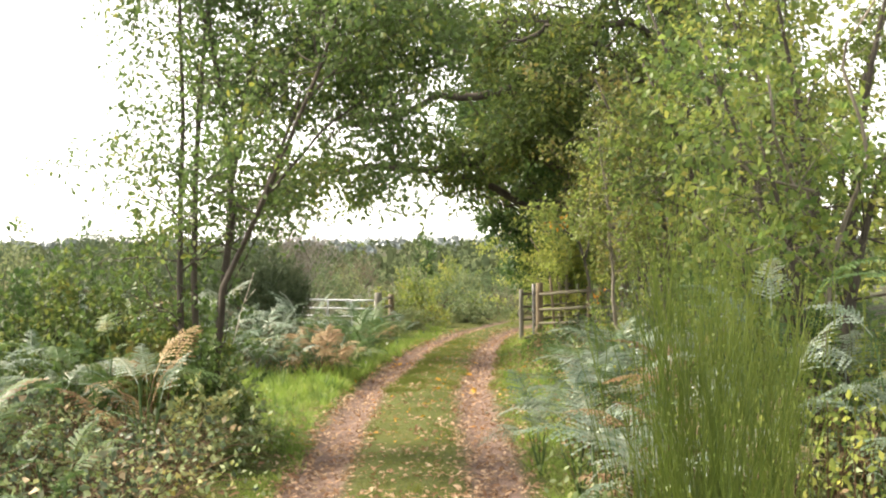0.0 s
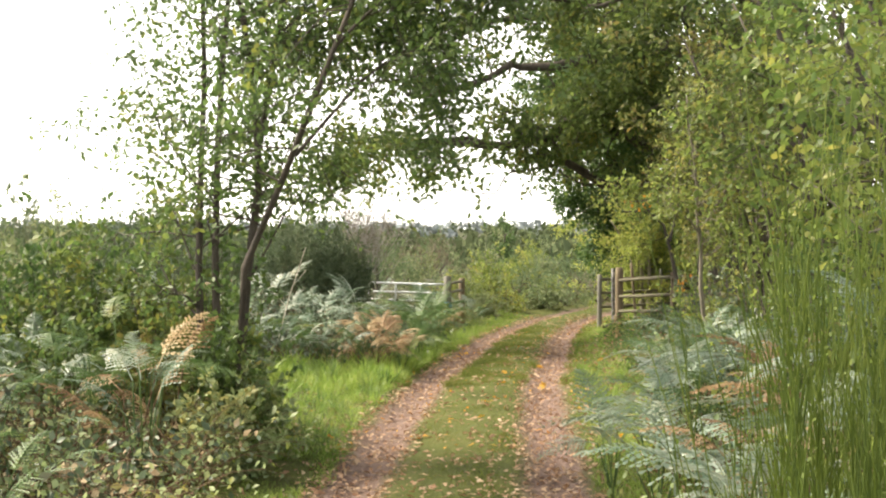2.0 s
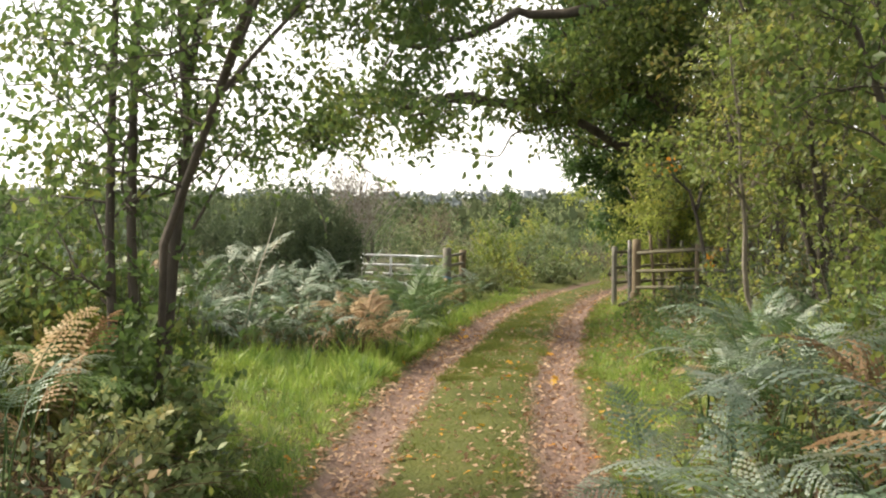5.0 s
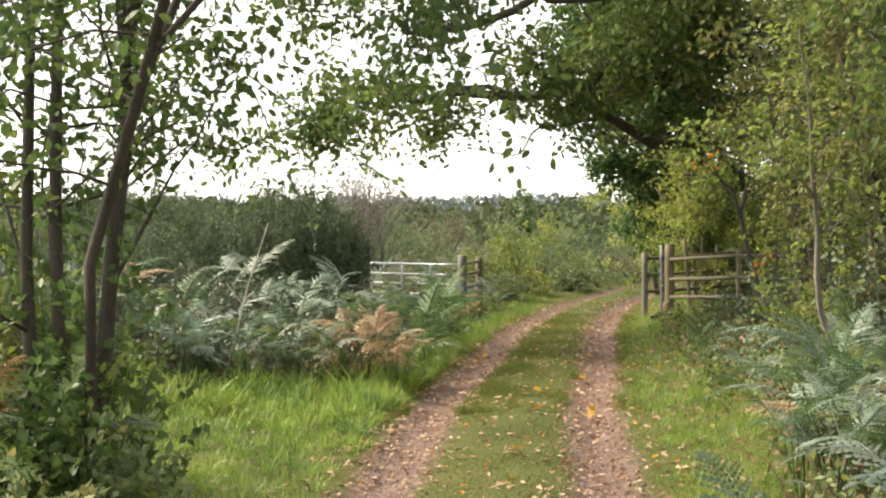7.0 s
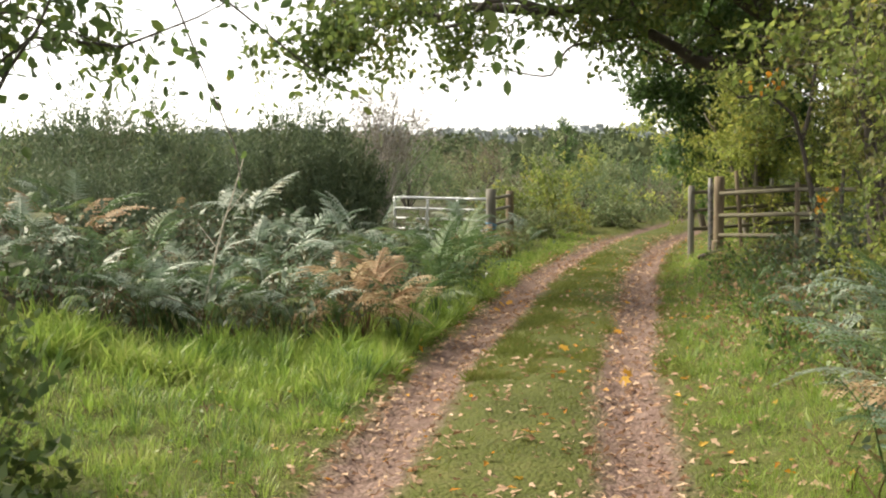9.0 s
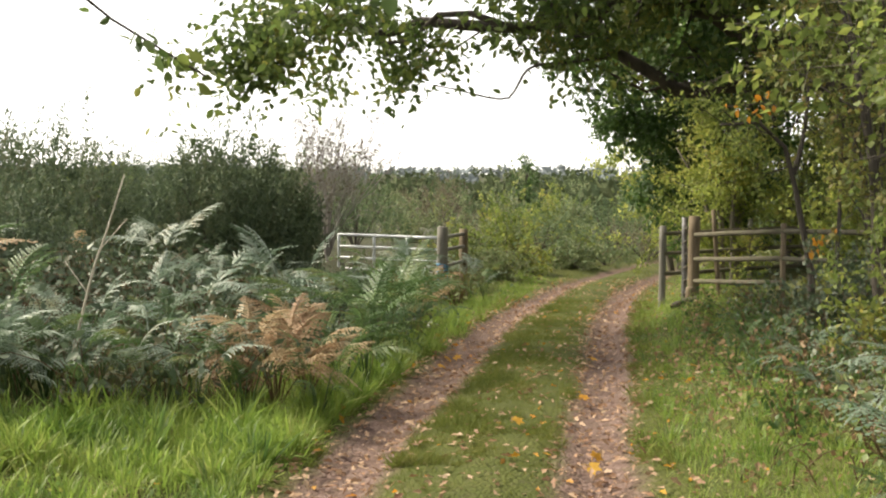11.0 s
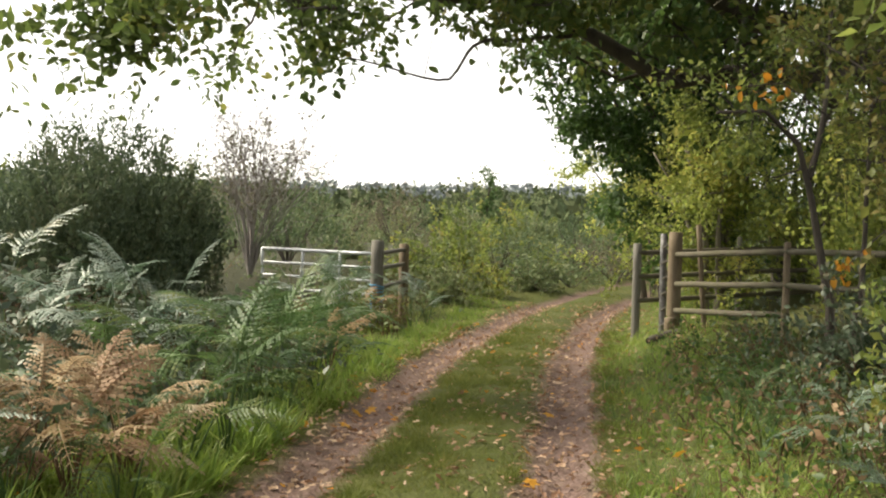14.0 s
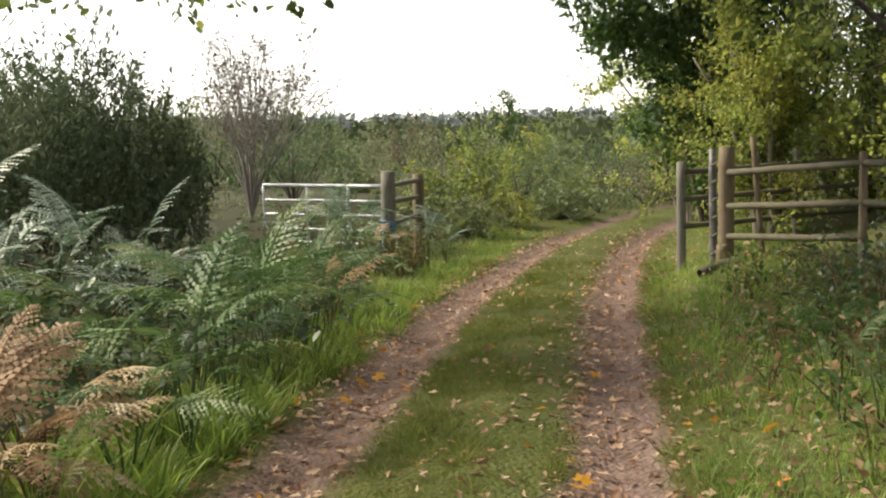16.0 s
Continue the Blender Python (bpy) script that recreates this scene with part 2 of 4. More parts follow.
def shoots(P, R, n, length, start=.2, spread=.9, up=.15, droop=0.0, m=6, wig=.06, thin=.5):
    """n side shoots on each of the curves P."""
    N, k, _ = P.shape
    t = start + (1 - start) * rng.random((N, n)) ** .8
    f = t * (k - 1)
    i = np.minimum(f.astype(int), k - 2)
    w = (f - i)[..., None]
    rows = np.arange(N)[:, None]
    base = P[rows, i] * (1 - w) + P[rows, i + 1] * w
    rad = R[rows, i] * (1 - w[..., 0]) + R[rows, i + 1] * w[..., 0]
    tan = unit(P[rows, i + 1] - P[rows, i])
    d = unit(tan * .55 + rdir(N * n).reshape(N, n, 3) * spread + np.array([0, 0, up]))
    L = length * rng.uniform(.55, 1.25, (N, n)) * (1.15 - .55 * t)
    s = np.linspace(0, 1, m)
    Q = base[:, :, None] + d[:, :, None] * (L[..., None, None] * s[:, None])
    Q = Q + np.cumsum(rng.normal(size=(N, n, m, 3)), 2) * (wig * L[..., None, None]) * s[:, None] ** .5
    Q[..., 2] -= droop * L[..., None] * s ** 2
    r0 = np.clip(rad * thin, .0025, None)
    S = r0[..., None] * (1 - .75 * s)
    return Q.reshape(N * n, m, 3), S.reshape(N * n, m)


def leaf_twigs(buf, P, each, size, shape=LEAF_OVAL, start=.15, off=.06, hang=-.3, mi=0, keep=None):
    """Leaves set along curves."""
    N, k, _ = P.shape
    t = (start + (1 - start) * rng.random((N, each))) * (k - 1)
    i = np.minimum(t.astype(int), k - 2)
    w = (t - i)[..., None]
    rows = np.arange(N)[:, None]
    pos = (P[rows, i] * (1 - w) + P[rows, i + 1] * w).reshape(-1, 3)
    tan = unit(P[rows, i + 1] - P[rows, i]).reshape(-1, 3)
    if keep is not None:
        ok = keep(pos)
        pos, tan = pos[ok], tan[ok]
    n = len(pos)
    pos = pos + rng.normal(size=(n, 3)) * off
    way = unit(tan * .5 + rdir(n) * .9 + np.array([0, 0, hang]))
    leaves(buf, pos, way, rdir(n, .9), size * rng.uniform(.6, 1.25, n), shape, mi)


def thing(name, label, category, group="", at=(0, 0, 0)):
    ob = new(name)
    ob.empty_display_size = .1
    ob.matrix_basis = pose(*at)
    return tagged(ob, label, category, group)


def part(name, data, parent, label=""):
    ob = new(name, data)
    ob.parent = parent
    if label:
        ob["label"] = label
    return ob


# ---- ground ----
def steps(a, b, fine, grow, reach):
    mid = list(np.arange(a, b + fine / 2, fine))
    out, s = [], fine
    v = b
    while v < reach:
        s *= grow
        v += s
        out.append(v)
    back, s, v = [], fine, a
    while v > -reach:
        s *= grow
        v -= s
        back.append(v)
    return np.array(back[::-1] + mid + out)


def soil_cover(x, y):
    r, d = ruts(x, y)
    wob = .05 * waves(3.1 * x, 2.3 * y) + .03 * waves(9 * x, 8 * y)
    wide = .235 - .06 * smooth(26, 36, y)
    return (1 - smooth(wide - .07, wide + .09, r + wob)) * (1 - smooth(52, 60, y))


gx, gy = steps(-2.6, 6.0, .1, 1.17, 1800), steps(8, 34, .12, 1.12, 1800)
X, Y = np.meshgrid(gx, gy)
Z = height(X, Y)
r_, d_ = ruts(X, Y)
Z += .005 * waves(11 * X, 9 * Y) * soil_cover(X, Y) + .008 * rng.normal(size=X.shape) * (np.abs(d_) < 3)
gb = Buf()
idx = np.arange(X.size).reshape(X.shape)
gb.add(np.stack([X, Y, Z], -1), np.stack([idx[:-1, :-1], idx[:-1, 1:], idx[1:, 1:], idx[1:, :-1]], -1).reshape(-1, 4))
m, n, l, b = shader("ground")
att = n.new("ShaderNodeAttribute")
att.attribute_name = "soil"
pos = n.new("ShaderNodeNewGeometry")
tex = {}
for key, sc, det in (("big", 1.1, 4), ("mid", 9, 5), ("fine", 55, 4), ("edge", 14, 5)):
    tex[key] = n.new("ShaderNodeTexNoise")
    tex[key].inputs["Scale"].default_value, tex[key].inputs["Detail"].default_value = sc, det
    l.new(pos.outputs["Position"], tex[key].inputs["Vector"])
peb = n.new("ShaderNodeTexVoronoi")
peb.inputs["Scale"].default_value = 34
l.new(pos.outputs["Position"], peb.inputs["Vector"])
sm = n.new("ShaderNodeMix")
sm.inputs[0].default_value = .55
l.new(tex["mid"].outputs[0], sm.inputs[2])
l.new(tex["fine"].outputs[0], sm.inputs[3])
soil = ramp_node(n, [(.3, .07, .045, .038), (.5, .15, .10, .085), (.72, .27, .2, .175)])
l.new(sm.outputs[0], soil.inputs[0])
gm = n.new("ShaderNodeMix")
gm.inputs[0].default_value = .5
l.new(tex["big"].outputs[0], gm.inputs[2])
l.new(tex["fine"].outputs[0], gm.inputs[3])
turf = ramp_node(n, [(.3, .04, .045, .015), (.5, .07, .085, .022), (.7, .12, .115, .04)])
l.new(gm.outputs[0], turf.inputs[0])
em = n.new("ShaderNodeMath")
em.operation = 'MULTIPLY_ADD'
l.new(tex["edge"].outputs[0], em.inputs[0])
em.inputs[1].default_value = .8
em.inputs[2].default_value = -.4
ea = n.new("ShaderNodeMath")
ea.operation, ea.use_clamp = 'ADD', True
l.new(att.outputs["Fac"], ea.inputs[0])
l.new(em.outputs[0], ea.inputs[1])
ha = n.new("ShaderNodeAttribute")
ha.attribute_name = "heath"
heath = ramp_node(n, [(.3, .035, .037, .022), (.5, .052, .057, .033), (.7, .075, .075, .043)])
l.new(gm.outputs[0], heath.inputs[0])
hx = n.new("ShaderNodeMix")
hx.data_type = 'RGBA'
l.new(ha.outputs["Fac"], hx.inputs[0])
l.new(turf.outputs[0], hx.inputs[6])
l.new(heath.outputs[0], hx.inputs[7])
cm = n.new("ShaderNodeMix")
cm.data_type = 'RGBA'
l.new(ea.outputs[0], cm.inputs[0])
l.new(hx.outputs[2], cm.inputs[6])
l.new(soil.outputs[0], cm.inputs[7])
l.new(cm.outputs[2], b.inputs["Base Color"])
bp = n.new("ShaderNodeBump")
bp.inputs["Strength"].default_value, bp.inputs["Distance"].default_value = .8, .02
hm = n.new("ShaderNodeMath")
hm.operation = 'SUBTRACT'
l.new(sm.outputs[0], hm.inputs[0])
l.new(peb.outputs["Distance"], hm.inputs[1])
l.new(hm.outputs[0], bp.inputs["Height"])
l.new(bp.outputs[0], b.inputs["Normal"])
b.inputs["Roughness"].default_value = .95
b.inputs["Specular IOR Level"].default_value = .15
ground_me = gb.mesh("ground", [m])
att_l = ground_me.attributes.new("soil", 'FLOAT', 'POINT')
att_l.data.foreach_set("value", soil_cover(X, Y).ravel())
att_h = ground_me.attributes.new("heath", 'FLOAT', 'POINT')
att_h.data.foreach_set("value", np.clip(smooth(2.5, 5, np.abs(X - path_x(np.clip(Y, -20, 46)))) + smooth(46, 60, Y), 0, 1).ravel())
tagged(new("ground", ground_me), "grassy heath ground with two bare reddish sandy wheel ruts", "ground", kind="structure")

# edges of the plant beds on both sides
LEFT = np.array([(-10, -1.2), (4, -1.35), (9.4, -1.2), (11, -1.05), (12.2, -1.25), (12.8, -2.9), (16.6, -3.6), (17.3, -2.6), (18.0, -.6), (20.2, -.35), (20.8, .12), (24.8, .58), (27.3, .75), (30, 1.0), (33, 2.1), (36, 3.5), (40, 6), (60, 20)])
RIGHT = np.array([(-10, 1.2), (5, 1.25), (8, 1.55), (13, 2.15), (16.8, 2.85), (20.5, 3.15), (23.3, 3.5), (26, 4.2), (30, 5.6), (34, 6.9), (40, 9), (60, 24)])


def left_x(y):
    return np.interp(y, LEFT[:, 0], LEFT[:, 1])


def right_x(y):
    return np.interp(y, RIGHT[:, 0], RIGHT[:, 1])


# ---- grass ----
TUFT = (np.array([(0, -.035, 0), (0, .035, 0), (1, 0, -.2)]), np.array([(0, 2, 1)]))


def blades(name, pts, lo, hi, mat, label, lean=.45, shape=BLADE):
    n = len(pts)
    p = np.stack([pts[:, 0], pts[:, 1], height(pts[:, 0], pts[:, 1]) - .01], 1)
    d = rng.normal(size=(n, 3)) * lean
    d[:, 2] = 1
    bufg = Buf()
    clump = (.4 + .9 * smooth(-.4, .5, waves(2.3 * p[:, 0] + 5, 1.9 * p[:, 1]))) * (.8 + .5 * smooth(.1, .6, waves(6.1 * p[:, 0], 5.3 * p[:, 1] + 2)))
    if name == "verge_grass":
        clump = clump * (.6 + .4 * smooth(14.5, 17.5, p[:, 1]))
    nrm = rdir(n)
    nrm[:, 2] *= .3
    leaves(bufg, p, d, nrm, rng.uniform(lo, hi, n) * clump, shape)
    return tagged(new(name, bufg.mesh(name, [mat], True)), label, "grass", kind="stuff")


def scatter(n, x0, x1, y0, y1, keep):
    q = np.stack([rng.uniform(x0, x1, n), y0 + (y1 - y0) * rng.random(n) ** 1.5], 1)
    return q[keep(q[:, 0], q[:, 1])]


def is_turf(x, y):
    r, d = ruts(x, y)
    return (np.abs(d) < 1.35) & (rng.random(len(x)) > soil_cover(x, y) * 1.05) & (y < 50)


def is_verge_left(x, y):
    r, d = ruts(x, y)
    return (d < -1.0 + .12 * waves(2 * x, 3 * y)) & (x > left_x(y) - .35)


def is_verge_right(x, y):
    r, d = ruts(x, y)
    return (d > 1.05 + .12 * waves(2 * x, 3 * y)) & (x < right_x(y) + .4)


blades("track_turf", np.vstack([scatter(150000, -1.2, 6.5, 8.5, 42, is_turf), scatter(260000, -.6, 4.2, 17, 29, is_turf)]), .025, .10, M_TURF, "short trodden turf between and beside the wheel ruts", .9, TUFT)
blades("verge_grass", scatter(190000, -4.2, 3.5, 8.5, 34, is_verge_left), .04, .2, M_GRASS, "lush long green grass on the verge", .55)
ARCH = (np.array([(0, -.02, 0), (0, .02, 0), (.4, -.02, .04), (.4, .02, .04), (.78, -.013, -.02), (.78, .013, -.02), (1, 0, -.2)]), np.array([(0, 2, 3), (0, 3, 1), (2, 4, 5), (2, 5, 3), (4, 6, 5)]))


def tussocks(name, pts, each, lo, hi, mat, label):
    """Grass in tufts, the blades of each leaning outward from its middle."""
    n = len(pts)
    tall = np.repeat(rng.uniform(lo, hi, n) * (.55 + .45 * smooth(14.5, 17.5, pts[:, 1])), each)
    off = rng.normal(size=(n * each, 2)) * .035
    q = np.repeat(pts, each, 0) + off
    p = np.stack([q[:, 0], q[:, 1], height(q[:, 0], q[:, 1]) - .01], 1)
    d = np.concatenate([off * rng.uniform(6, 17, (n * each, 1)), np.ones((n * each, 1))], 1) + rng.normal(size=(n * each, 3)) * .12
    nrm = np.concatenate([-off, np.full((n * each, 1), .02)], 1) + rng.normal(size=(n * each, 3)) * .012
    bufg = Buf()
    leaves(bufg, p, d, nrm, tall * rng.uniform(.55, 1.15, n * each), ARCH)
    return tagged(new(name, bufg.mesh(name, [mat], True)), label, "grass", kind="stuff")


tussocks("grass_tufts", scatter(5200, -4.0, 1.4, 11.5, 26, lambda x, y: is_verge_left(x, y) & (x < path_x(y) - 1.12)), 16, .07, .27, M_GRASS, "arching tufts of lush grass on the verge")
tussocks("grass_tufts", scatter(2600, 1.6, 4.2, 10, 28, lambda x, y: is_verge_right(x, y) & (x > path_x(y) + 1.2)), 12, .06, .17, M_GRASS, "small tufts of grass under the bank")
tussocks("coarse_grass", scatter(1500, -3.8, .9, 12, 23, lambda x, y: is_verge_left(x, y) & (x < path_x(y) - 1.2) & (waves(1.9 * x + 3, 1.6 * y) > .05)), 18, .16, .33, M_COARSE, "darker clumps of coarse grass in the verge")
tussocks("coarse_grass", scatter(1300, 2.2, 4.4, 13, 27, lambda x, y: is_verge_right(x, y) & (waves(2.1 * x + 1, 1.8 * y) > -.1)), 13, .06, .16, M_COARSE, "darker clumps of coarse grass under the bank")
tussocks("turf_tufts", scatter(2600, -.8, 4, 9, 30, lambda x, y: (np.abs(x - path_x(y)) < .55) | (np.abs(np.abs(x - path_x(y)) - 1.2) < .15)), 6, .03, .085, M_TURF, "small tufts in the middle strip of the track")
blades("tall_grass", scatter(26000, -2.8, .7, 16.4, 21, lambda x, y: (x < path_x(y) - 1.12) & (x > left_x(y) - .45)), .14, .31, M_GRASS, "tall lush grass in front of the fern bed", .7)
blades("bank_grass", scatter(130000, .8, 6.5, 8.5, 36, is_verge_right), .04, .15, M_GRASS, "bright green grass at the foot of the bank", .6)

# ---- bracken ----
def frond_mesh(name, mat, pairs=15, curl=.3, wide=.36, teeth=5, droopy=.25, fat=.82):
    """One fern frond of length 1 along +x, arching over: a grooved midrib with toothed side leaves grown onto it."""
    n = pairs + 3
    u = np.concatenate([[0, .1], np.linspace(.2, 1, pairs + 1)])
    axis = np.stack([u * (1 - .12 * u), .02 * np.sin(3 * u + rng.uniform(0, 6)), .34 * u - (.34 + droopy) * u ** 2.2], 1)
    w = .009 * (1 - .85 * u)
    V = [axis + np.stack([0 * w, k * w, h * w], 1) for k, h in ((1, 0), (0, -1.2), (-1, 0))]
    verts, faces = list(np.concatenate(V)), []
    for i in range(n - 1):
        for k in (0, 1):
            p, q = k * n + i, (k + 1) * n + i
            faces += [(p, q, q + 1), (p, q + 1, p + 1)]
    tan = unit(np.gradient(axis, axis=0))
    for i in range(2, n - 1):
        for side, root in ((1, i), (-1, 2 * n + i)):
            ln = (wide * (1 - u[i]) ** .8 * (.7 + .3 * min(1, (u[i] - .1) * 5)) + .015) * rng.uniform(.85, 1.1)
            d = unit(np.array([.5, side, 0]) + tan[i] * .2 + rng.normal(size=3) * .08)
            out = unit(np.cross(d, np.array([0, 0, 1.])) + rng.normal(size=3) * .12)
            sag = curl * rng.uniform(.6, 1.4)
            last = root
            for k in range(teeth):
                v1, vm = (k + 1) / teeth, (k + .75) / teeth
                m1 = axis[i] + d * ln * v1
                m1[2] -= sag * ln * v1 ** 2
                mid = axis[i] + d * ln * vm
                mid[2] -= sag * ln * vm ** 2
                half = fat * (.036 * (1 - .65 * vm) * (1 - .55 * u[i]) + .004) * rng.uniform(.85, 1.15)
                verts += [m1, mid + out * half - np.array([0, 0, .25 * half]), mid - out * half - np.array([0, 0, .25 * half])]
                z = len(verts) - 3
                faces += [(last, z, z + 1), (last, z + 2, z)]
                last = z
    fb = Buf()
    fb.add(np.array(verts), np.array(faces))
    return fb.mesh(name, [mat], True)


FRONDS = {"green": [frond_mesh("frond", M_BRACKEN, droopy=d) for d in (.0, .12, .25, .4)],
          "pale": [frond_mesh("frond", M_BRACKEN_SHEEN, droopy=d) for d in (.0, .15, .3, .45)],
          "brown": [frond_mesh("frond", M_BRACKEN_DEAD, curl=.5, wide=.36, droopy=d, fat=1.0) for d in (.05, .25, .45)]}
WORDS = {"green": "green bracken plant with arching fronds", "pale": "green bracken plant with silvery sheen painted into its fronds", "brown": "withered brown bracken plant with curled fronds"}


STALK = []
for mat in (M_BRACKEN, M_LITTER):
    kb = Buf()
    tubes(kb, np.array([[(0, 0, 0), (.01, 0, .5), (0, 0, 1)]]), np.array([[.008, .007, .005]]), 3)
    STALK.append(kb.mesh("stalk", [mat]))


def bracken(x, y, tall, kind, count=5, group="bracken beds", fine=1.0):
    z = float(height(x, y)) - .02
    t = thing("bracken", WORDS[kind] + (" beside the track" if abs(x - path_x(y)) < 2.4 else " in the dense bed"), "fern", group, (x, y, z))
    turn = rng.uniform(0, 360)
    for i in range(count):
        az = radians(turn + 360 * i / count + rng.uniform(-25, 25))
        h = tall * (rng.uniform(.2, .68) if kind == "brown" else rng.uniform(.3, .7))
        h *= 1 + .9 * (1 - fine)
        out = tall * rng.uniform(.05, .22)
        top = np.array([math.cos(az) * out, math.sin(az) * out, h])
        st = part("stalk", STALK[kind == "brown"], t)
        st.matrix_basis = Vector(top).to_track_quat("Z", "Y").to_matrix().to_4x4() @ Matrix.Diagonal((1, 1, float(np.linalg.norm(top)), 1))
        mates = FRONDS[kind]
        f = part("frond", mates[int(rng.integers(len(mates)))], t)
        sc = tall * (rng.uniform(.7, .95) if kind == "brown" else rng.uniform(.55, .85)) * fine
        f.matrix_basis = pose(*top, rng.uniform(-28, 28), rng.uniform(-62, 4), math.degrees(az)) @ Matrix.Diagonal((sc, sc, sc, 1))
    return t


def bed(n, x0, x1, y0, y1, keep, lo, hi, mix, fine=1.0):
    made = 0
    while made < n:
        x, y = rng.uniform(x0, x1), rng.uniform(y0, y1)
        if keep(x, y):
            low = .45 if x > -.75 and y > 20.3 and x < 1.5 else 1.1 if x < -2.2 and y > 17 else .6 if x > 2 and y > 17.5 else 1
            kinds = (.82, .12, .06) if -.95 < x < 1 and y > 18.8 else mix
            bracken(x, y, rng.uniform(lo, hi) * low, str(rng.choice(["green", "pale", "brown"], p=kinds)), fine=fine)
            made += 1


# left: near bed, then the big bed behind the grass
bed(66, -4.2, -.9, 6.2, 11.8, lambda x, y: x < left_x(y) - .22, .75, 1.15, (.4, .48, .12), .66)
bed(60, -5.5, .3, 17.6, 24.5, lambda x, y: x < left_x(y) - .25, .58, .98, (.25, .69, .06))
bed(34, -.7, 1.0, 19.4, 26.8, lambda x, y: left_x(y) - .9 < x < left_x(y) - .12, .75, 1.25, (.86, .1, .04))
bed(26, -3.6, -.4, 17.3, 18.7, lambda x, y: x < left_x(y) - .05, .45, .75, (.5, .5, 0))
# right bank
bed(36, 1.6, 4.4, 7.0, 15, lambda x, y: x > right_x(y) + .25, .65, 1.05, (.48, .46, .06))
bed(24, 2.7, 5.0, 14.5, 22.5, lambda x, y: right_x(y) + 1.7 > x > right_x(y) + .4, .5, .9, (.52, .44, .04))
bed(22, 2.0, 4.2, 11.5, 18, lambda x, y: right_x(y) + 1.3 > x > right_x(y) + .15, .65, 1.0, (.3, .64, .06))
bed(6, 2.6, 4.0, 8.2, 11.5, lambda x, y: x > right_x(y) + .5, 1.1, 1.4, (.5, .5, 0))
bed(8, 2.7, 4.0, 6.4, 9.8, lambda x, y: x > right_x(y) + 1.1, 1.2, 1.6, (.45, .55, 0), .65)
# the withered plants that stand out
for x, y, h in ((-.45, 18.7, .8), (-.25, 19.0, .72), (-.7, 18.95, .7)):
    bracken(x, y, h, "brown", 13)
for x, y, h in ((1.95, 8.0, .85), (2.2, 7.7, .8)):
    bracken(x, y, h, "brown", 6, fine=.75)
# dark green clumps between the withered plants and the rut
for x, y, h in ((-.05, 19.5, .72), (.12, 20.0, .78), (-.15, 20.3, .85), (.2, 20.7, .8), (.05, 21.2, .8), (.3, 21.6, .75), (.1, 22.2, .75), (.42, 22.6, .7), (.3, 23.4, .7), (-.6, 18.3, .5), (-.1, 18.35, .45)):
    bracken(x, y, h * 1.25, "green", 7)
bracken(.42, 23.9, .6, "brown", 6)
for x, y, h in ((-.85, 22.4, 1.15), (-1.0, 22.0, 1.1), (-.6, 22.1, .95)):
    bracken(x, y, h, "pale", 6)
for x, y, h in ((1.66, 8.0, 1.1), (1.85, 7.5, 1.0), (1.75, 9.2, .9), (1.6, 10.2, .75)):
    bracken(x, y, h, "pale", 6)
# low ferns in the verge under the bank
for k in range(9):
    y = rng.uniform(19.3, 23.4)
    bracken(float(right_x(y)) + rng.uniform(-.1, .5), y, rng.uniform(.28, .46), str(rng.choice(["green", "pale", "brown"], p=(.82, .15, .03))), 4)


for x, y, h, kind in ((-.1, 28.6, .95, "pale"), (.2, 28.9, 1.0, "pale"), (-.45, 29.3, .9, "green"), (.3, 29.6, .95, "pale"), (1.12, 29.4, .8, "pale"), (1.35, 29.9, .7, "green"), (.35, 27.9, .7, "green"), (.55, 28.3, .55, "brown")):
    bracken(x, y, h, kind, 6)


# ---- low tangle under the bracken: brambles and dead stems ----
def tangle(name, n, x0, x1, y0, y1, keep, top, label, leaf, size, per=9, reach=(.5, 1.2)):
    q = np.stack([rng.uniform(x0, x1, n), rng.uniform(y0, y1, n)], 1)
    q = q[[bool(keep(a, c)) for a, c in q]]
    base = np.stack([q[:, 0], q[:, 1], height(q[:, 0], q[:, 1])], 1)
    s = np.linspace(0, 1, 6)
    d = rdir(len(q))
    L = rng.uniform(*reach, len(q))[:, None]
    hh = top * rng.uniform(.35, 1.0, len(q))[:, None]
    P = base[:, None] + d[:, None] * np.array([1, 1, 0]) * (L * s)[:, :, None]
    P[:, :, 2] += hh * 4 * s * (1 - .72 * s) * .55
    tb = Buf()
    tubes(tb, P, .005 * (1.2 - s)[None].repeat(len(q), 0), 3, 1)
    leaf_twigs(tb, P, per, size, LEAF_OVAL, .1, .07, 0.1, 0)
    return tagged(new(name, tb.mesh(name, [leaf, M_LITTER], True)), label, "undergrowth", kind="stuff")


tangle("leafy_weeds", 1100, -4.5, -.8, 6, 11.4, lambda x, y: x < left_x(y) - .05, .6, "mixed yellow-green weeds among the bracken", M_WEED, .062)
tangle("leafy_weeds", 800, 1.4, 5, 7, 17.5, lambda x, y: x > right_x(y) + (.05 if y < 12 else .4), .6, "mixed yellow-green weeds on the bank", M_WEED, .06, 12, (.25, .6))
tangle("leafy_weeds", 1000, 1.4, 5, 16, 26, lambda x, y: right_x(y) - .15 < x < right_x(y) + 1.1 and waves(2.3 * x, 1.9 * y + 2) > -.2, .26, "low leafy weeds creeping over the verge", M_BANKLEAF, .045, 8, (.1, .28))
tangle("dead_fern_litter", 350, 1.4, 5, 16, 26, lambda x, y: right_x(y) - .5 < x < right_x(y) + .4, .14, "brown dead fern bits in the verge", M_BRACKEN_DEAD, .05, 7, (.08, .22))
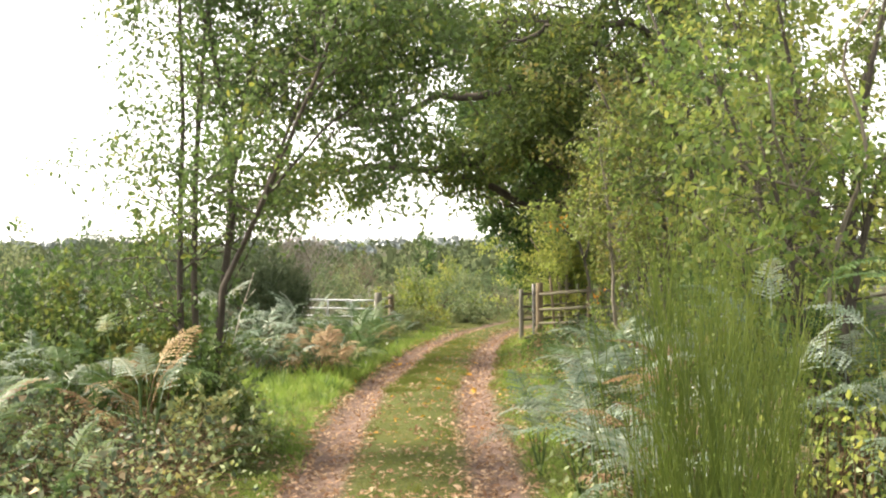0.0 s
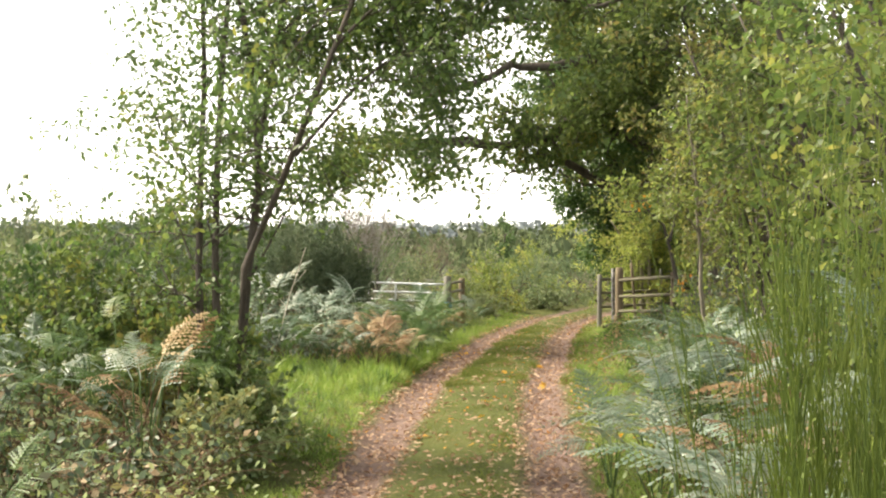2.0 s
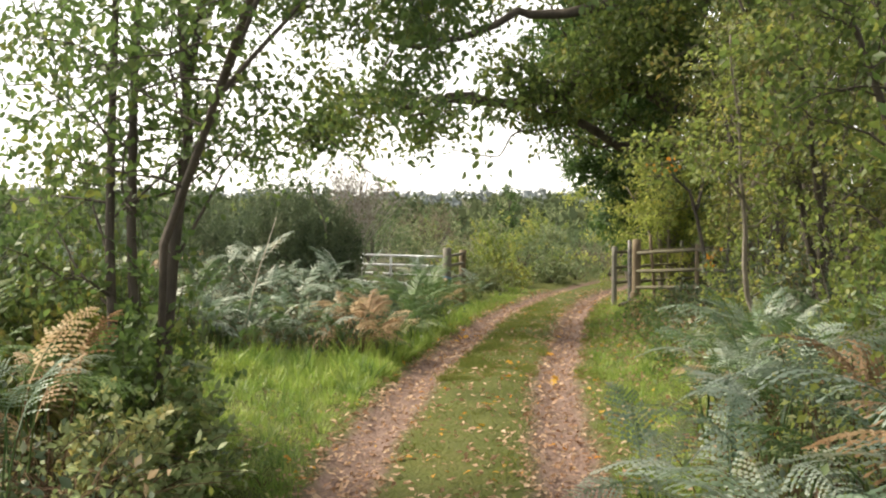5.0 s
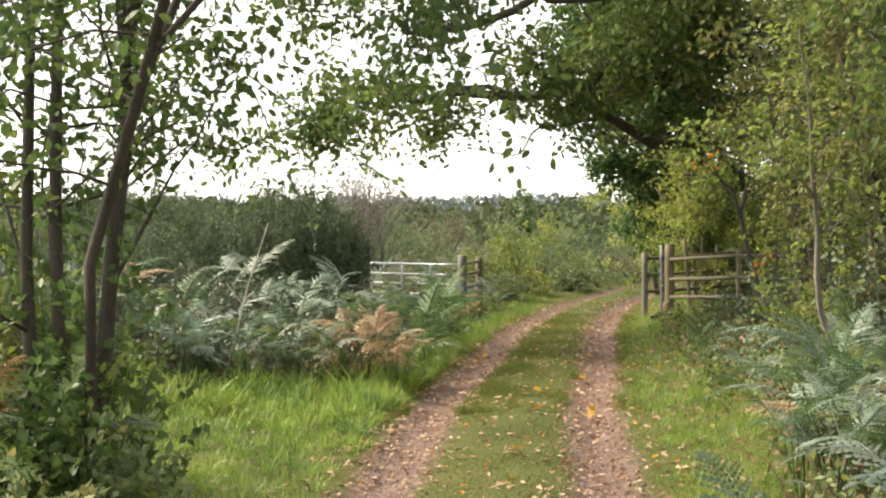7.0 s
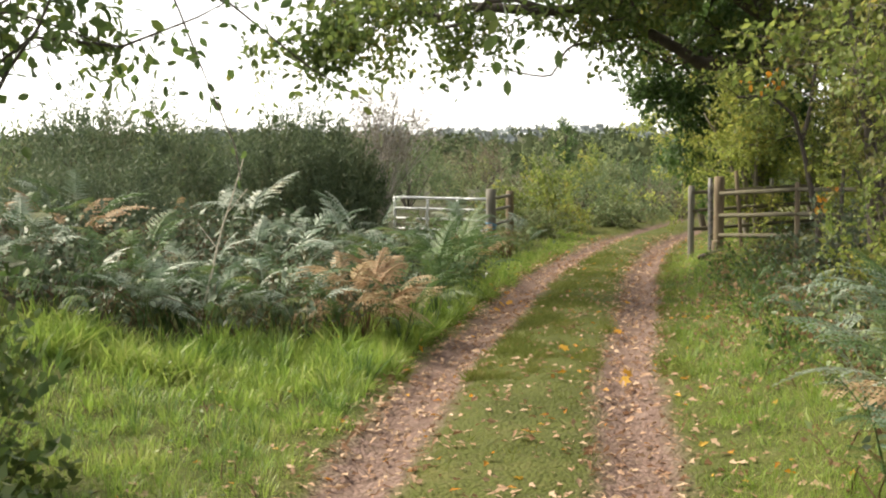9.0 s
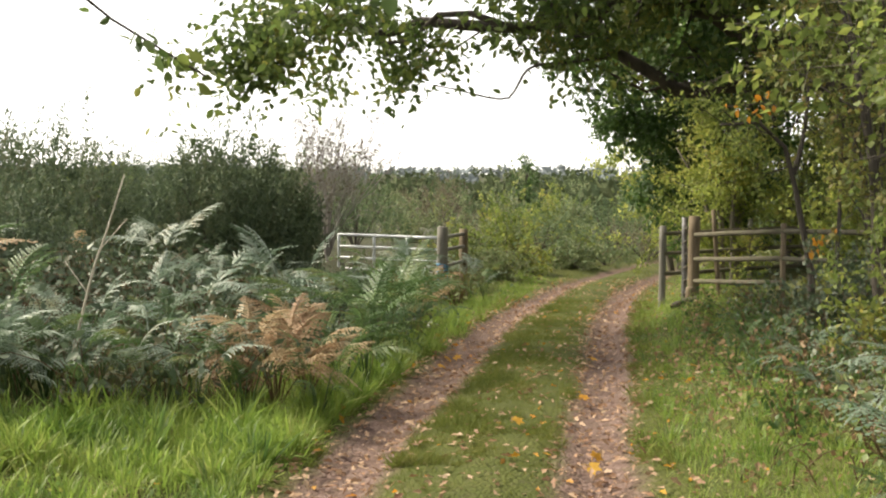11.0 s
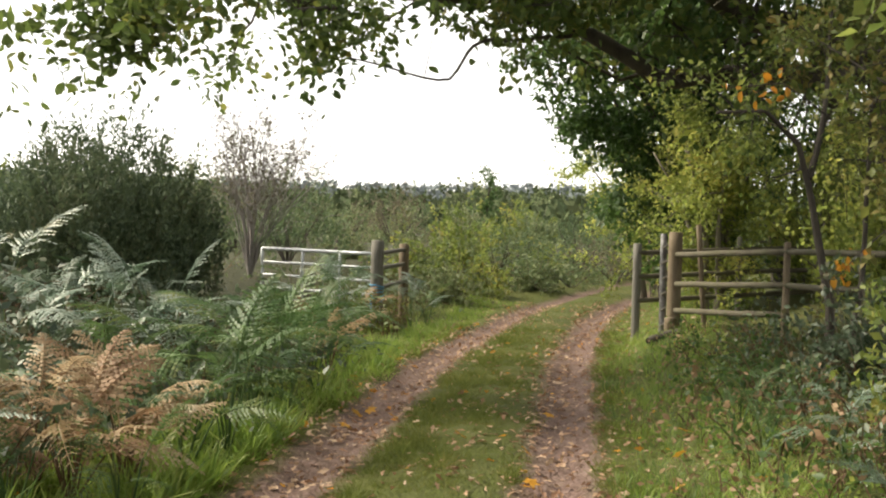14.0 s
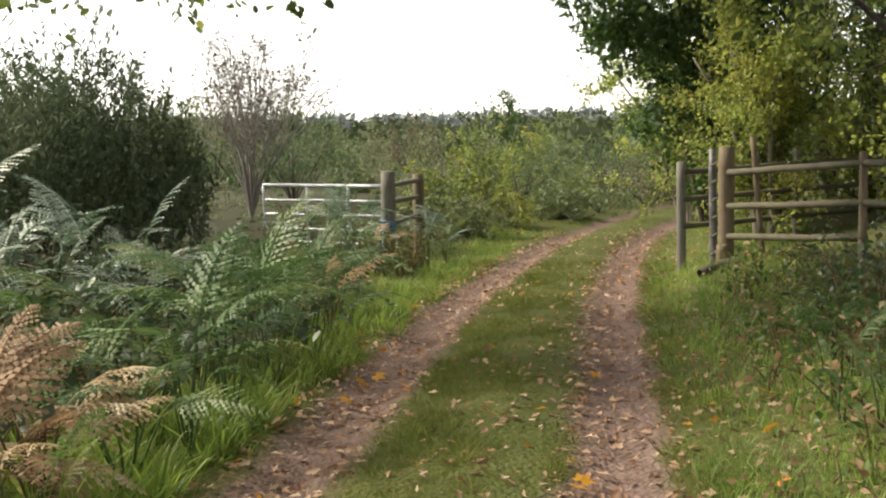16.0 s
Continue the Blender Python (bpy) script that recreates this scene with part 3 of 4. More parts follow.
tangle("bramble_tangle", 900, -5, -.8, 5.5, 11.6, lambda x, y: x < left_x(y) - .1, .75, "tangled brambles and dead stems under the bracken", M_BRAMBLE, .065)
tangle("bramble_tangle", 1150, -6, .6, 17.4, 25, lambda x, y: x < left_x(y) - .15, .8, "dark bramble tangle and dead stems filling the fern bed", M_BRAMBLE, .085, 13)
tangle("bank_tangle", 1300, 1.5, 6, 7, 25, lambda x, y: x > right_x(y) + .5, .65, "bramble and ivy covering the bank", M_BRAMBLE, .055, 10, (.25, .6))
tangle("heath_undergrowth", 1100, -7, 1.2, 24.6, 34, lambda x, y: x < left_x(y) - .35 and not (-2.0 < x < .5 and y > 26.3), .55, "low grey-green undergrowth round the gate", M_SCRUB, .085, 10)
tangle("heath_undergrowth", 1100, -1, 12, 29.5, 48, lambda x, y: left_x(y) - 2.6 < x < left_x(y) - .25, .8, "low scrub along the edge of the track", M_BROOMFAR, .1, 10)
# these tall weeds take the brightened leaf colour, painted as if sunlit
tangle("yellow_weeds", 330, 1.7, 4.2, 6.2, 12.5, lambda x, y: x > right_x(y) + .45 and waves(1.9 * x, 1.5 * y) > -.2, 1.15, "tall yellowing weeds on the bank", M_LITLEAF, .06, 14, (.15, .5))
tangle("ivy_patches", 420, 2.6, 5.2, 17, 26, lambda x, y: right_x(y) + .05 < x < right_x(y) + 1.5 and waves(1.6 * x, 1.4 * y + 1) > 0, .4, "dark glossy bramble and ivy at the foot of the hedge", M_DARKLEAF, .06, 12, (.15, .45))
tangle("verge_weeds", 420, -3.6, .4, 11.5, 20, lambda x, y: left_x(y) < x < path_x(y) - 1.15 and waves(2.9 * x, 2.3 * y) > 0, .12, "small broad-leaved weeds in the verge grass", M_BANKLEAF, .04, 7, (.05, .15))
tangle("dead_weeds", 90, .05, 1.0, 27.5, 28.9, lambda x, y: True, .6, "brown dying weeds round the foot of the gatepost", M_RUST, .05, 12, (.1, .3))
tangle("yellow_weeds", 260, -4.2, -1.1, 5.5, 11.3, lambda x, y: x < left_x(y) - .1 and waves(1.7 * x, 1.3 * y) > .1, .6, "yellowing leafy weeds among the near bracken", M_HAZEL, .06, 12)
tangle("dead_fern_litter", 650, -4.5, .3, 5.5, 24, lambda x, y: x < left_x(y) - .1 and y < 11.6, .55, "rust brown dead fern litter", M_BRACKEN_DEAD, .075)
tangle("dead_fern_litter", 300, 1.6, 4.5, 7, 22, lambda x, y: x > right_x(y) + .1, .4, "rust brown dead fern litter on the bank", M_BRACKEN_DEAD, .06, 9, (.2, .5))


# ---- broom and gorse ----
def broom(x, y, tall, wide, n, group=""):
    t = thing("broom_shrub", "tall green broom with upright whippy stems", "shrub", group, (x, y, float(height(x, y))))
    s = np.linspace(0, 1, 6)
    az = rng.uniform(0, 2 * np.pi, n)
    out = wide * np.sqrt(rng.random(n))
    base = np.stack([np.cos(az) * out * .35, np.sin(az) * out * .35, 0 * az], 1)
    top = np.stack([np.cos(az) * out, np.sin(az) * out, tall * rng.uniform(.55, 1, n) * (1 - .25 * (out / wide) ** 2)], 1)
    P = base[:, None] + (top - base)[:, None] * s[:, None] + np.cumsum(rng.normal(size=(n, 6, 3)) * .03, 1)
    R = (.0042 * (1.1 - .9 * s))[None].repeat(n, 0)
    sb, tb = Buf(), Buf()
    tubes(sb, P, R, 3)
    Q, S = shoots(P, R, 10, tall * .34, .12, .28, .8, m=4, wig=.04, thin=.6)
    tubes(tb, Q, np.maximum(S, .0016), 3)
    leaf_twigs(tb, Q, 2, .014, LEAF_OVAL, .1, .004, .6)
    tagged(part("stemwork", sb.mesh("stemwork", [M_BROOM]), t), kind="stuff")
    tagged(part("foliage", tb.mesh("foliage", [M_BROOM], True), t), kind="stuff")
    return t


broom(1.36, 4.6, 2.05, .42, 62)
broom(1.85, 5.4, 2.0, .4, 26)


def bush_parts(name, parent, rad, tall, n, size, mats, upright=.6, shape=LEAF_OVAL, per=10):
    """A rounded bush: stems from the root to an uneven dome, twigs and leaves."""
    s = np.linspace(0, 1, 6)
    d = rdir(n, .7)
    d[:, 2] = np.abs(d[:, 2])
    reach = rng.uniform(.55, 1.1, n)[:, None]
    tip = d * np.array([rad, rad, tall]) * reach
    P = tip[:, None] * s[:, None] * np.stack([s ** .6, s ** .6, s ** .9], 1)[None] + np.cumsum(rng.normal(size=(n, 6, 3)) * .03 * rad, 1)
    R = (.011 * rad * (1.1 - s))[None].repeat(n, 0)
    sb, lb = Buf(), Buf()
    tubes(sb, P, R, 3)
    Q, S = shoots(P, R, 5, .45 * rad, .06, .9, upright, m=3, wig=.05)
    tubes(sb, Q[::6], S[::6], 3)
    leaf_twigs(lb, Q, per, size, shape, .05, .03 * rad, .1)
    tagged(part("stemwork", sb.mesh("stemwork", [mats[1]], True), parent), kind="stuff")
    tagged(part("foliage", lb.mesh("foliage", [mats[0]], True), parent), kind="stuff")


def gorse_parts(parent, rad, tall, n, mat, size=.06, needles=24):
    """A dense bush of upright plumes, the tallest standing out of an uneven top."""
    az, out = rng.uniform(0, 2 * np.pi, n), np.sqrt(rng.random(n))
    lump = 1 + .14 * np.sin(3 * az + 1) * out + .12 * np.sin(7.1 * out * np.cos(az)) * np.sin(6.3 * out * np.sin(az) + 1)
    top = tall * (.3 + .7 * np.sqrt(np.clip(1.0 - out ** 2.4, 0, 1))) * lump * rng.uniform(.05, 1.0, n) ** .48
    top = top * np.where(rng.random(n) < .13, rng.uniform(1.08, 1.26, n), 1.0)
    ln = tall * rng.uniform(.14, .3, n)
    s = np.linspace(0, 1, 4)
    tip = np.stack([np.cos(az) * out * rad, np.sin(az) * out * rad, top], 1)
    way = unit(np.stack([np.cos(az) * out * .35, np.sin(az) * out * .35, np.ones(n)], 1) + rng.normal(size=(n, 3)) * .14)
    P = tip[:, None] - way[:, None] * ((1 - s)[None] * ln[:, None])[..., None] + np.cumsum(rng.normal(size=(n, 4, 3)), 1) * .006
    P[:, :, 2] = np.maximum(P[:, :, 2], .02)
    lb, sb = Buf(), Buf()
    tubes(lb, P[::2], (.007 * (1.15 - s))[None].repeat(len(P[::2]), 0), 3)
    leaf_twigs(lb, P, needles, size, (LEAF_OVAL[0] * np.array([1, .6, 1]), LEAF_OVAL[1]), .0, .03, .4)
    k = 14
    az = rng.uniform(0, 2 * np.pi, k)
    tips = np.stack([np.cos(az) * rad * .6, np.sin(az) * rad * .6, np.full(k, tall * .7)], 1) * rng.uniform(.5, 1, (k, 1))
    tubes(sb, tips[:, None] * np.linspace(0, 1, 5)[:, None], (.016 * np.linspace(1, .4, 5))[None].repeat(k, 0), 4)
    part("foliage", lb.mesh("foliage", [mat], True), parent)
    part("stemwork", sb.mesh("stemwork", [M_BARK]), parent)["kind"] = "stuff"


g = thing("gorse_bush", "dense dark green gorse bush with upright spiny shoots", "shrub", "gorse bushes", (-2.1, 25.6, float(height(-2.1, 25.6))))
gorse_parts(g, 1.3, 1.85, 1300, M_GORSE, .07, 24)
g2 = thing("gorse_bush", "dark green gorse bush standing among the heath scrub", "shrub", "gorse bushes", (-5.0, 26.0, float(height(-5, 26))))
gorse_parts(g2, 1.7, 2.2, 560, M_GORSE, .085, 24)
for x, y, sc, rot in ((-4.1, 22.0, .68, 250), (-7.6, 24.0, .9, 140), (-5.5, 33, .85, 300), (-3.6, 30, .72, 30)):
    c = copy_thing(g2, pose(x, y, float(height(x, y)), 0, 0, rot))
    c.scale = (sc, sc, sc * rng.uniform(.9, 1.05))

SCRUB = []
for i, (mat, rad, tall, n, size) in enumerate(((M_SCRUB, 1.1, 1.7, 26, .095), (M_HEATH, 1.2, 1.4, 24, .10), (M_HAZEL, 1.0, 1.6, 24, .095), (M_GORSE, 1.3, 1.3, 26, .11))):
    t = thing("scrub_bush", ("grey-green scrub bush on the heath", "brownish heath bush thinning at the top", "yellow-green sallow bush on the heath", "low feathery green broom bush on the heath")[i], "shrub", "heath scrub", (0, -60 - 4 * i, 0))
    if i in (1, 3):
        gorse_parts(t, 1.2, 1.45, 130, (M_HEATH, M_BROOMFAR)[i == 3], .09, 12)
    else:
        bush_parts("scrub", t, rad, tall, n, size, (mat, M_BARK_PALE), per=14)
    SCRUB.append(t)


def scrub_at(t, x, y, sc, sz=1.0):
    c = copy_thing(t, pose(x, y, float(height(x, y)) - .05, 0, 0, rng.uniform(0, 360)))
    c.scale = (sc * rng.uniform(.8, 1.25), sc, sc * sz * rng.uniform(.6, 1.4))
    return c


# scrub along the far side of the bend and over the heath
for y in np.arange(31.5, 62, 1.7):
    for k in range(3 if y < 44 else 2):
        x = left_x(y) - .7 - k * 1.6 + rng.uniform(-.5, .5)
        if y < 33.5 and x < 1.1:
            continue
        scrub_at(SCRUB[int(rng.choice(4, p=(.34, .12, .2, .34)))], x, y + rng.uniform(-.6, .6), rng.uniform(.75, 1.05))
for k in range(72):
    y = 27 + 75 * rng.random() ** 1.5
    x = rng.uniform(-.30 * y - 4, left_x(min(y, 60)) - 4.5)
    if y < 33 and x > -3.2:
        continue
    scrub_at(SCRUB[int(rng.choice(4, p=(.38, .14, .18, .3)))], x, y, rng.uniform(.8, 1.35) * (1 + max(0, y - 50) / 90))
for x, y, sc in ((-6.2, 17.5, 1.2), (-6.5, 21.5, 1.15), (-7.5, 19, 1.2)):
    scrub_at(SCRUB[0], x, y, sc, 1.1)
for x, y, rad, tall, mat in ((-1.95, 12.7, .75, 2.0, M_OAKLEAF), (-2.4, 13.4, .8, 2.1, M_OAKLEAF), (-2.9, 12.6, .8, 1.8, M_OAKLEAF), (-3.5, 13.6, 1.0, 2.0, M_DARKLEAF), (-5.0, 12.6, 1.3, 2.3, M_OAKLEAF), (-5.8, 15.6, 1.5, 2.7, M_TREELEAF), (-5.4, 18.2, 1.3, 1.7, M_SCRUB)):
    b_ = thing("hedge_bush", "dense green leafy bush behind the bracken", "shrub", "", (x, y, float(height(x, y)) - .03))
    bush_parts("bush", b_, rad, tall, 80, .08, (mat, M_BARK), per=14)
for t in SCRUB:
    y = rng.uniform(40, 60)
    t.matrix_basis = pose(-12 + rng.uniform(-2, 2), y, float(height(-12, y)), 0, 0, 0)


# ---- trees ----
def tree(name, label, limbs, radii, at, bark, leaf, n1, l1, n2, l2, each, size, shape=LEAF_OVAL, start1=.3, up=.25, droop=.1, off=.05, category="tree", spread=.9, single=False, keep=None, m=8, gnarl=.3):
    """limbs: curves in the world; each is a part, with side branches and a crown of single leaves."""
    t = thing(name, label, category, "", at)
    o = np.array(at)
    P = np.stack([limb(p, m) - o for p in limbs])
    R = np.stack([np.linspace(a, c, m) for a, c in radii])
    made_limbs = []
    for p, r in zip(P, R):
        tb = Buf()
        bend = np.cumsum(rng.normal(size=p.shape), 0) * r[:, None] * .3
        if m > 10:
            u = np.linspace(0, 1, m)[:, None] * np.linalg.norm(p[-1] - p[0])
            bend = sum(np.sin(u * f + rng.uniform(0, 6.3, 3)) * a for f, a in ((1.3, .5), (2.9, .34), (5.3, .2))) * gnarl * np.minimum(1, u) * min(1, (u[-1, 0] / 6) ** 1.5 if r[0] < .06 else 1)
        bend[0] = 0
        p += bend * np.array([1, 1, .7])
        tubes(tb, p[None], r[None], 9)
        made_limbs.append(part("limb", tb.mesh("limb", [bark]), t))
    B1, S1 = shoots(P, R, n1, l1, start1, spread, up, droop, thin=.34 if m < 10 else .42, wig=.06 if m < 10 else .14)
    owner = np.arange(len(B1)) // n1
    if keep is not None:
        ok = keep(B1[:, -1] + o) & keep(B1[:, 2] + o)
        B1, S1, owner = B1[ok], S1[ok], owner[ok]
    crown = Buf()
    if single:
        # each branch with its twigs is a part
        for p, r, who in zip(B1, S1, owner):
            B2, S2 = shoots(p[None], r[None], n2, l2, .15, .9, up * .6, droop, thin=.55)
            if keep is not None:
                ok = keep(B2[:, -1] + o + np.array([0, 0, .3]))
                B2, S2 = B2[ok], S2[ok]
            bb = Buf()
            tubes(bb, p[None], r[None], 5)
            if len(B2):
                tubes(bb, B2, S2, 3)
                leaf_twigs(crown, B2, each, size, shape, .05, off, -.25, keep=None if keep is None else lambda q: keep(q + o + np.array([0, 0, .35])))
            part("branch", bb.mesh("branch", [bark]), made_limbs[who])
    else:
        B2, S2 = shoots(B1, S1, n2, l2, .15, .9, up * .6, droop, m=3, thin=.55)
        bb = Buf()
        tubes(bb, B1, S1, 4)
        tubes(bb, B2, S2, 3)
        leaf_twigs(crown, B2, each, size, shape, .05, off, -.25)
        tagged(part("branchwork", bb.mesh("branchwork", [bark]), t), kind="stuff")
    tagged(part("crown", crown.mesh("crown", [leaf], True), t), kind="stuff")
    return t


# the young many-stemmed tree on the left
tree("young_tree", "young many-stemmed tree with thin dark stems and sparse green leaves", [
    [(-1.55, 11.75, -.05), (-1.62, 11.75, 1.2), (-1.64, 11.8, 2.15), (-1.62, 11.8, 3.2), (-1.66, 11.7, 5.6)],
    [(-1.42, 11.85, -.05), (-1.46, 11.8, 1.3), (-1.47, 11.8, 2.15), (-1.45, 11.8, 3.0), (-1.2, 11.9, 5.9)],
    [(-1.30, 11.75, -.05), (-1.27, 11.8, 1.3), (-1.16, 11.8, 2.04), (-1.13, 11.8, 2.64), (-1.28, 11.7, 3.6), (-1.5, 11.5, 5.3)],
    [(-1.13, 11.8, 2.6), (-1.05, 11.8, 3.1), (-.9, 11.8, 4.17), (-.8, 11.9, 5.8)],
    [(-1.28, 11.7, -.05), (-1.2, 11.35, 1.5), (-.68, 10.5, 2.4), (-.37, 10.0, 3.1), (-.04, 9.6, 3.75), (.2, 9.3, 4.9)],
    [(-.8, 10.7, 2.25), (-.5, 10.9, 3.1), (-.2, 11.4, 4.2), (.1, 11.9, 5.4)],
    [(-.68, 10.5, 2.4), (-.2, 10.7, 3.0), (.2, 10.9, 3.3), (.5, 11.1, 3.3)], [(-.37, 10.0, 3.1), (.05, 10.3, 3.6), (.4, 10.6, 3.9), (.7, 10.9, 3.9)]],
    [(.038, .011), (.04, .011), (.048, .012), (.03, .009), (.036, .008), (.02, .006), (.015, .005), (.013, .004)], (-1.35, 11.85, 0), M_BARK, M_TREELEAF,
    32, 1.5, 11, .5, 15, .058, LEAF_ROUND, .17, .12, .08, .06, single=True, spread=1.15,
    keep=lambda q: q[:, 2] > np.where(q[:, 0] > -.9, 2.1, 1.0))
for x, y, rad, tall in ((-1.4, 11.75, .6, 1.95), (-1.9, 11.75, .6, 1.4), (-1.15, 11.5, .4, 1.0), (-2.7, 11.9, .7, 1.1), (-1.75, 12.3, .7, 2.1), (-1.25, 10.7, .45, .8), (-1.35, 11.3, .5, 1.2)):
    b_ = thing("bramble_bush", "dark leafy bush growing round the foot of the young tree", "shrub", "", (x, y, float(height(x, y)) - .03))
    bush_parts("bush", b_, rad, tall, 75, .07, (M_RUST if tall == 1.4 else M_TREELEAF if rad > .45 else M_WEED, M_BARK))

# the oak that reaches over the track
tree("oak_tree", "large spreading oak with dark limbs reaching over the track", [
    [(7.6, 26.6, -.1), (7.5, 26.5, 2.0), (7.3, 26.4, 4.5), (7.4, 26.5, 7.5), (7.2, 26.3, 10)],
    [(7.5, 26.5, 2.6), (5.8, 25.9, 3.6), (4.2, 25.5, 4.1), (2.7, 25.5, 3.95), (1.84, 25.5, 3.9), (1.07, 25.5, 3.88), (-.48, 25.4, 3.9), (-1.6, 25.2, 3.65)],
    [(6.2, 26.0, 3.2), (4.4, 25.5, 3.15), (2.75, 25.5, 3.4), (1.9, 25.4, 3.75), (1.0, 25.2, 3.85), (0, 24.6, 3.6)],
    [(7.4, 26.4, 4.0), (5.5, 25.5, 5.2), (3.5, 25.0, 5.3), (1.2, 24.5, 5.0), (-.5, 24.0, 4.6)],
    [(7.3, 26.4, 5.5), (5.6, 26.6, 6.6), (3.6, 26.5, 7.0), (1.8, 26, 6.8)],
    [(7.3, 26.4, 6.0), (6.2, 24.8, 7.4), (4.6, 24.0, 8.0)],
    [(7.3, 26.4, 4.8), (6.2, 24.6, 5.4), (5.0, 23.6, 5.6), (3.6, 23.2, 5.2)],
    [(7.4, 26.4, 3.4), (6.4, 25.2, 4.2), (5.4, 24.4, 4.3), (4.2, 24.0, 4.0)],
    [(6.4, 26, 5.8), (3, 25.5, 6.2), (.8, 25, 6.0), (-1.2, 24.6, 5.6), (-2.3, 24.4, 5.1)],
    [(5.2, 26.7, 6.8), (1.5, 27, 7.5), (-.5, 26.5, 7.2), (-2, 26, 6.6)],
    [(6.6, 25.5, 6.6), (4.5, 24.5, 6.7), (2.8, 24, 6.5), (1.2, 23.6, 6.0)],
    [(6.8, 25.9, 4.6), (5.4, 24.8, 4.9), (4.2, 24.2, 4.9), (3.2, 24.0, 4.6)],
    [(2.75, 25.3, 3.4), (1.9, 24.6, 3.2), (1.33, 23.9, 2.8), (.6, 23.2, 2.9)],
    [(-.3, 24.2, 4.5), (-.7, 23.6, 3.6), (-.9, 23.2, 2.9)]],
    [(.34, .1), (.19, .03), (.13, .022), (.18, .03), (.13, .03), (.12, .03), (.1, .025), (.1, .02), (.1, .02), (.09, .02), (.09, .02), (.08, .018), (.025, .007), (.02, .006)], (7.6, 26.6, 0), M_OAKBARK, M_OAKLEAF,
    18, 1.55, 9, .75, 25, .115, LEAF_ROUND, .15, .2, .12, .12, category="tree", single=True, m=22, gnarl=.42,
    keep=lambda q: (q[:, 2] > np.where(q[:, 0] < .35, 2.5, np.where(q[:, 0] < 2.5, 3.2, 2.5)) + .25 * waves(2.5 * q[:, 0], 2.5 * q[:, 1])) & (rng.random(len(q)) > np.where(q[:, 0] < 3.0, .07, .03)))


tree("oak_tree", "dense dark oak standing behind the fence", [
    [(8.6, 31.5, -.1), (8.5, 31.4, 2.5), (8.4, 31.3, 6), (8.3, 31.2, 10)],
    [(8.5, 31.4, 2.4), (7.0, 30.6, 3.6), (5.6, 30, 4.2), (4.4, 29.6, 4.0)], [(8.5, 31.4, 3.4), (7.2, 31, 5.0), (5.4, 30.6, 5.8), (4.0, 30.4, 5.8)],
    [(8.4, 31.3, 5.0), (7.0, 30.2, 6.8), (5.6, 29.6, 7.6), (4.2, 29.2, 7.8)], [(8.4, 31.3, 4.0), (8.2, 29.6, 5.0), (7.4, 28.2, 5.6), (6.8, 27, 5.6)],
    [(8.4, 31.3, 6.0), (8.0, 29.2, 7.8), (7.2, 28, 8.8)], [(8.4, 31.3, 3.0), (9.6, 29.6, 4.4), (9.8, 28, 5.0)], [(8.4, 31.3, 6.0), (6.4, 30.4, 8.8), (5.2, 30, 10)]],
    [(.3, .1), (.12, .02), (.12, .02), (.12, .02), (.12, .02), (.1, .02), (.1, .02), (.1, .02)], (8.6, 31.5, 0), M_OAKBARK, M_DARKLEAF,
    15, 1.6, 8, .8, 34, .125, LEAF_OVAL, .15, .05, .15, .11)


tree("oak_tree", "dark-leaved tree hanging low over the bend beyond the fence", [
    [(5.9, 31.4, -.1), (5.7, 31.3, 1.6), (5.4, 31.1, 3.2), (5.2, 31.0, 5.0), (5.0, 30.8, 6.6)],
    [(5.6, 31.2, 2.0), (4.8, 30.8, 2.5), (3.9, 30.4, 2.9), (3.1, 30.1, 2.8)], [(5.5, 31.1, 2.8), (4.6, 30.6, 3.6), (3.7, 30.2, 4.0), (3.0, 30.0, 3.9)], [(5.6, 31.2, 1.8), (5.0, 30.6, 2.1), (4.3, 30.2, 2.0)],
    [(5.3, 31.0, 4.0), (4.3, 30.5, 4.9), (3.4, 30.2, 5.2), (2.9, 30.0, 5.1)], [(5.2, 31.0, 5.0), (4.4, 30.5, 6.0), (3.6, 30.2, 6.4)]],
    [(.12, .04), (.05, .012), (.05, .012), (.04, .01), (.05, .012), (.05, .012)], (5.9, 31.4, 0), M_OAKBARK, M_DARKLEAF,
    13, .95, 7, .5, 24, .115, LEAF_OVAL, .12, .05, .2, .1, gnarl=.4)


def shrub_tree(x, y, tall, lean, leaf, label, size, stems=4, each=18, bark=M_BARK_PALE, n1=11, l1=1.2):
    z = float(height(x, y))
    limbs, radii = [], []
    for i in range(stems):
        a = rng.uniform(0, 6.28)
        dx, dy = math.cos(a) * .25 * tall * rng.uniform(.3, 1) + lean, math.sin(a) * .25 * tall * rng.uniform(.3, 1)
        hgt = tall * rng.uniform(.7, 1)
        limbs.append([(x + .1 * math.cos(a), y + .1 * math.sin(a), z - .05), (x + dx * .35, y + dy * .35, z + hgt * .4), (x + dx * .75, y + dy * .75, z + hgt * .75), (x + dx * 1.2, y + dy * 1.2, z + hgt)])
        radii.append((.035 + .006 * tall, .01))
    return tree("hedge_shrub", label, limbs, radii, (x, y, z), bark, leaf, n1, l1, 6, .5, each, size, LEAF_OVAL, .15, .1, .15, .06, category="shrub")


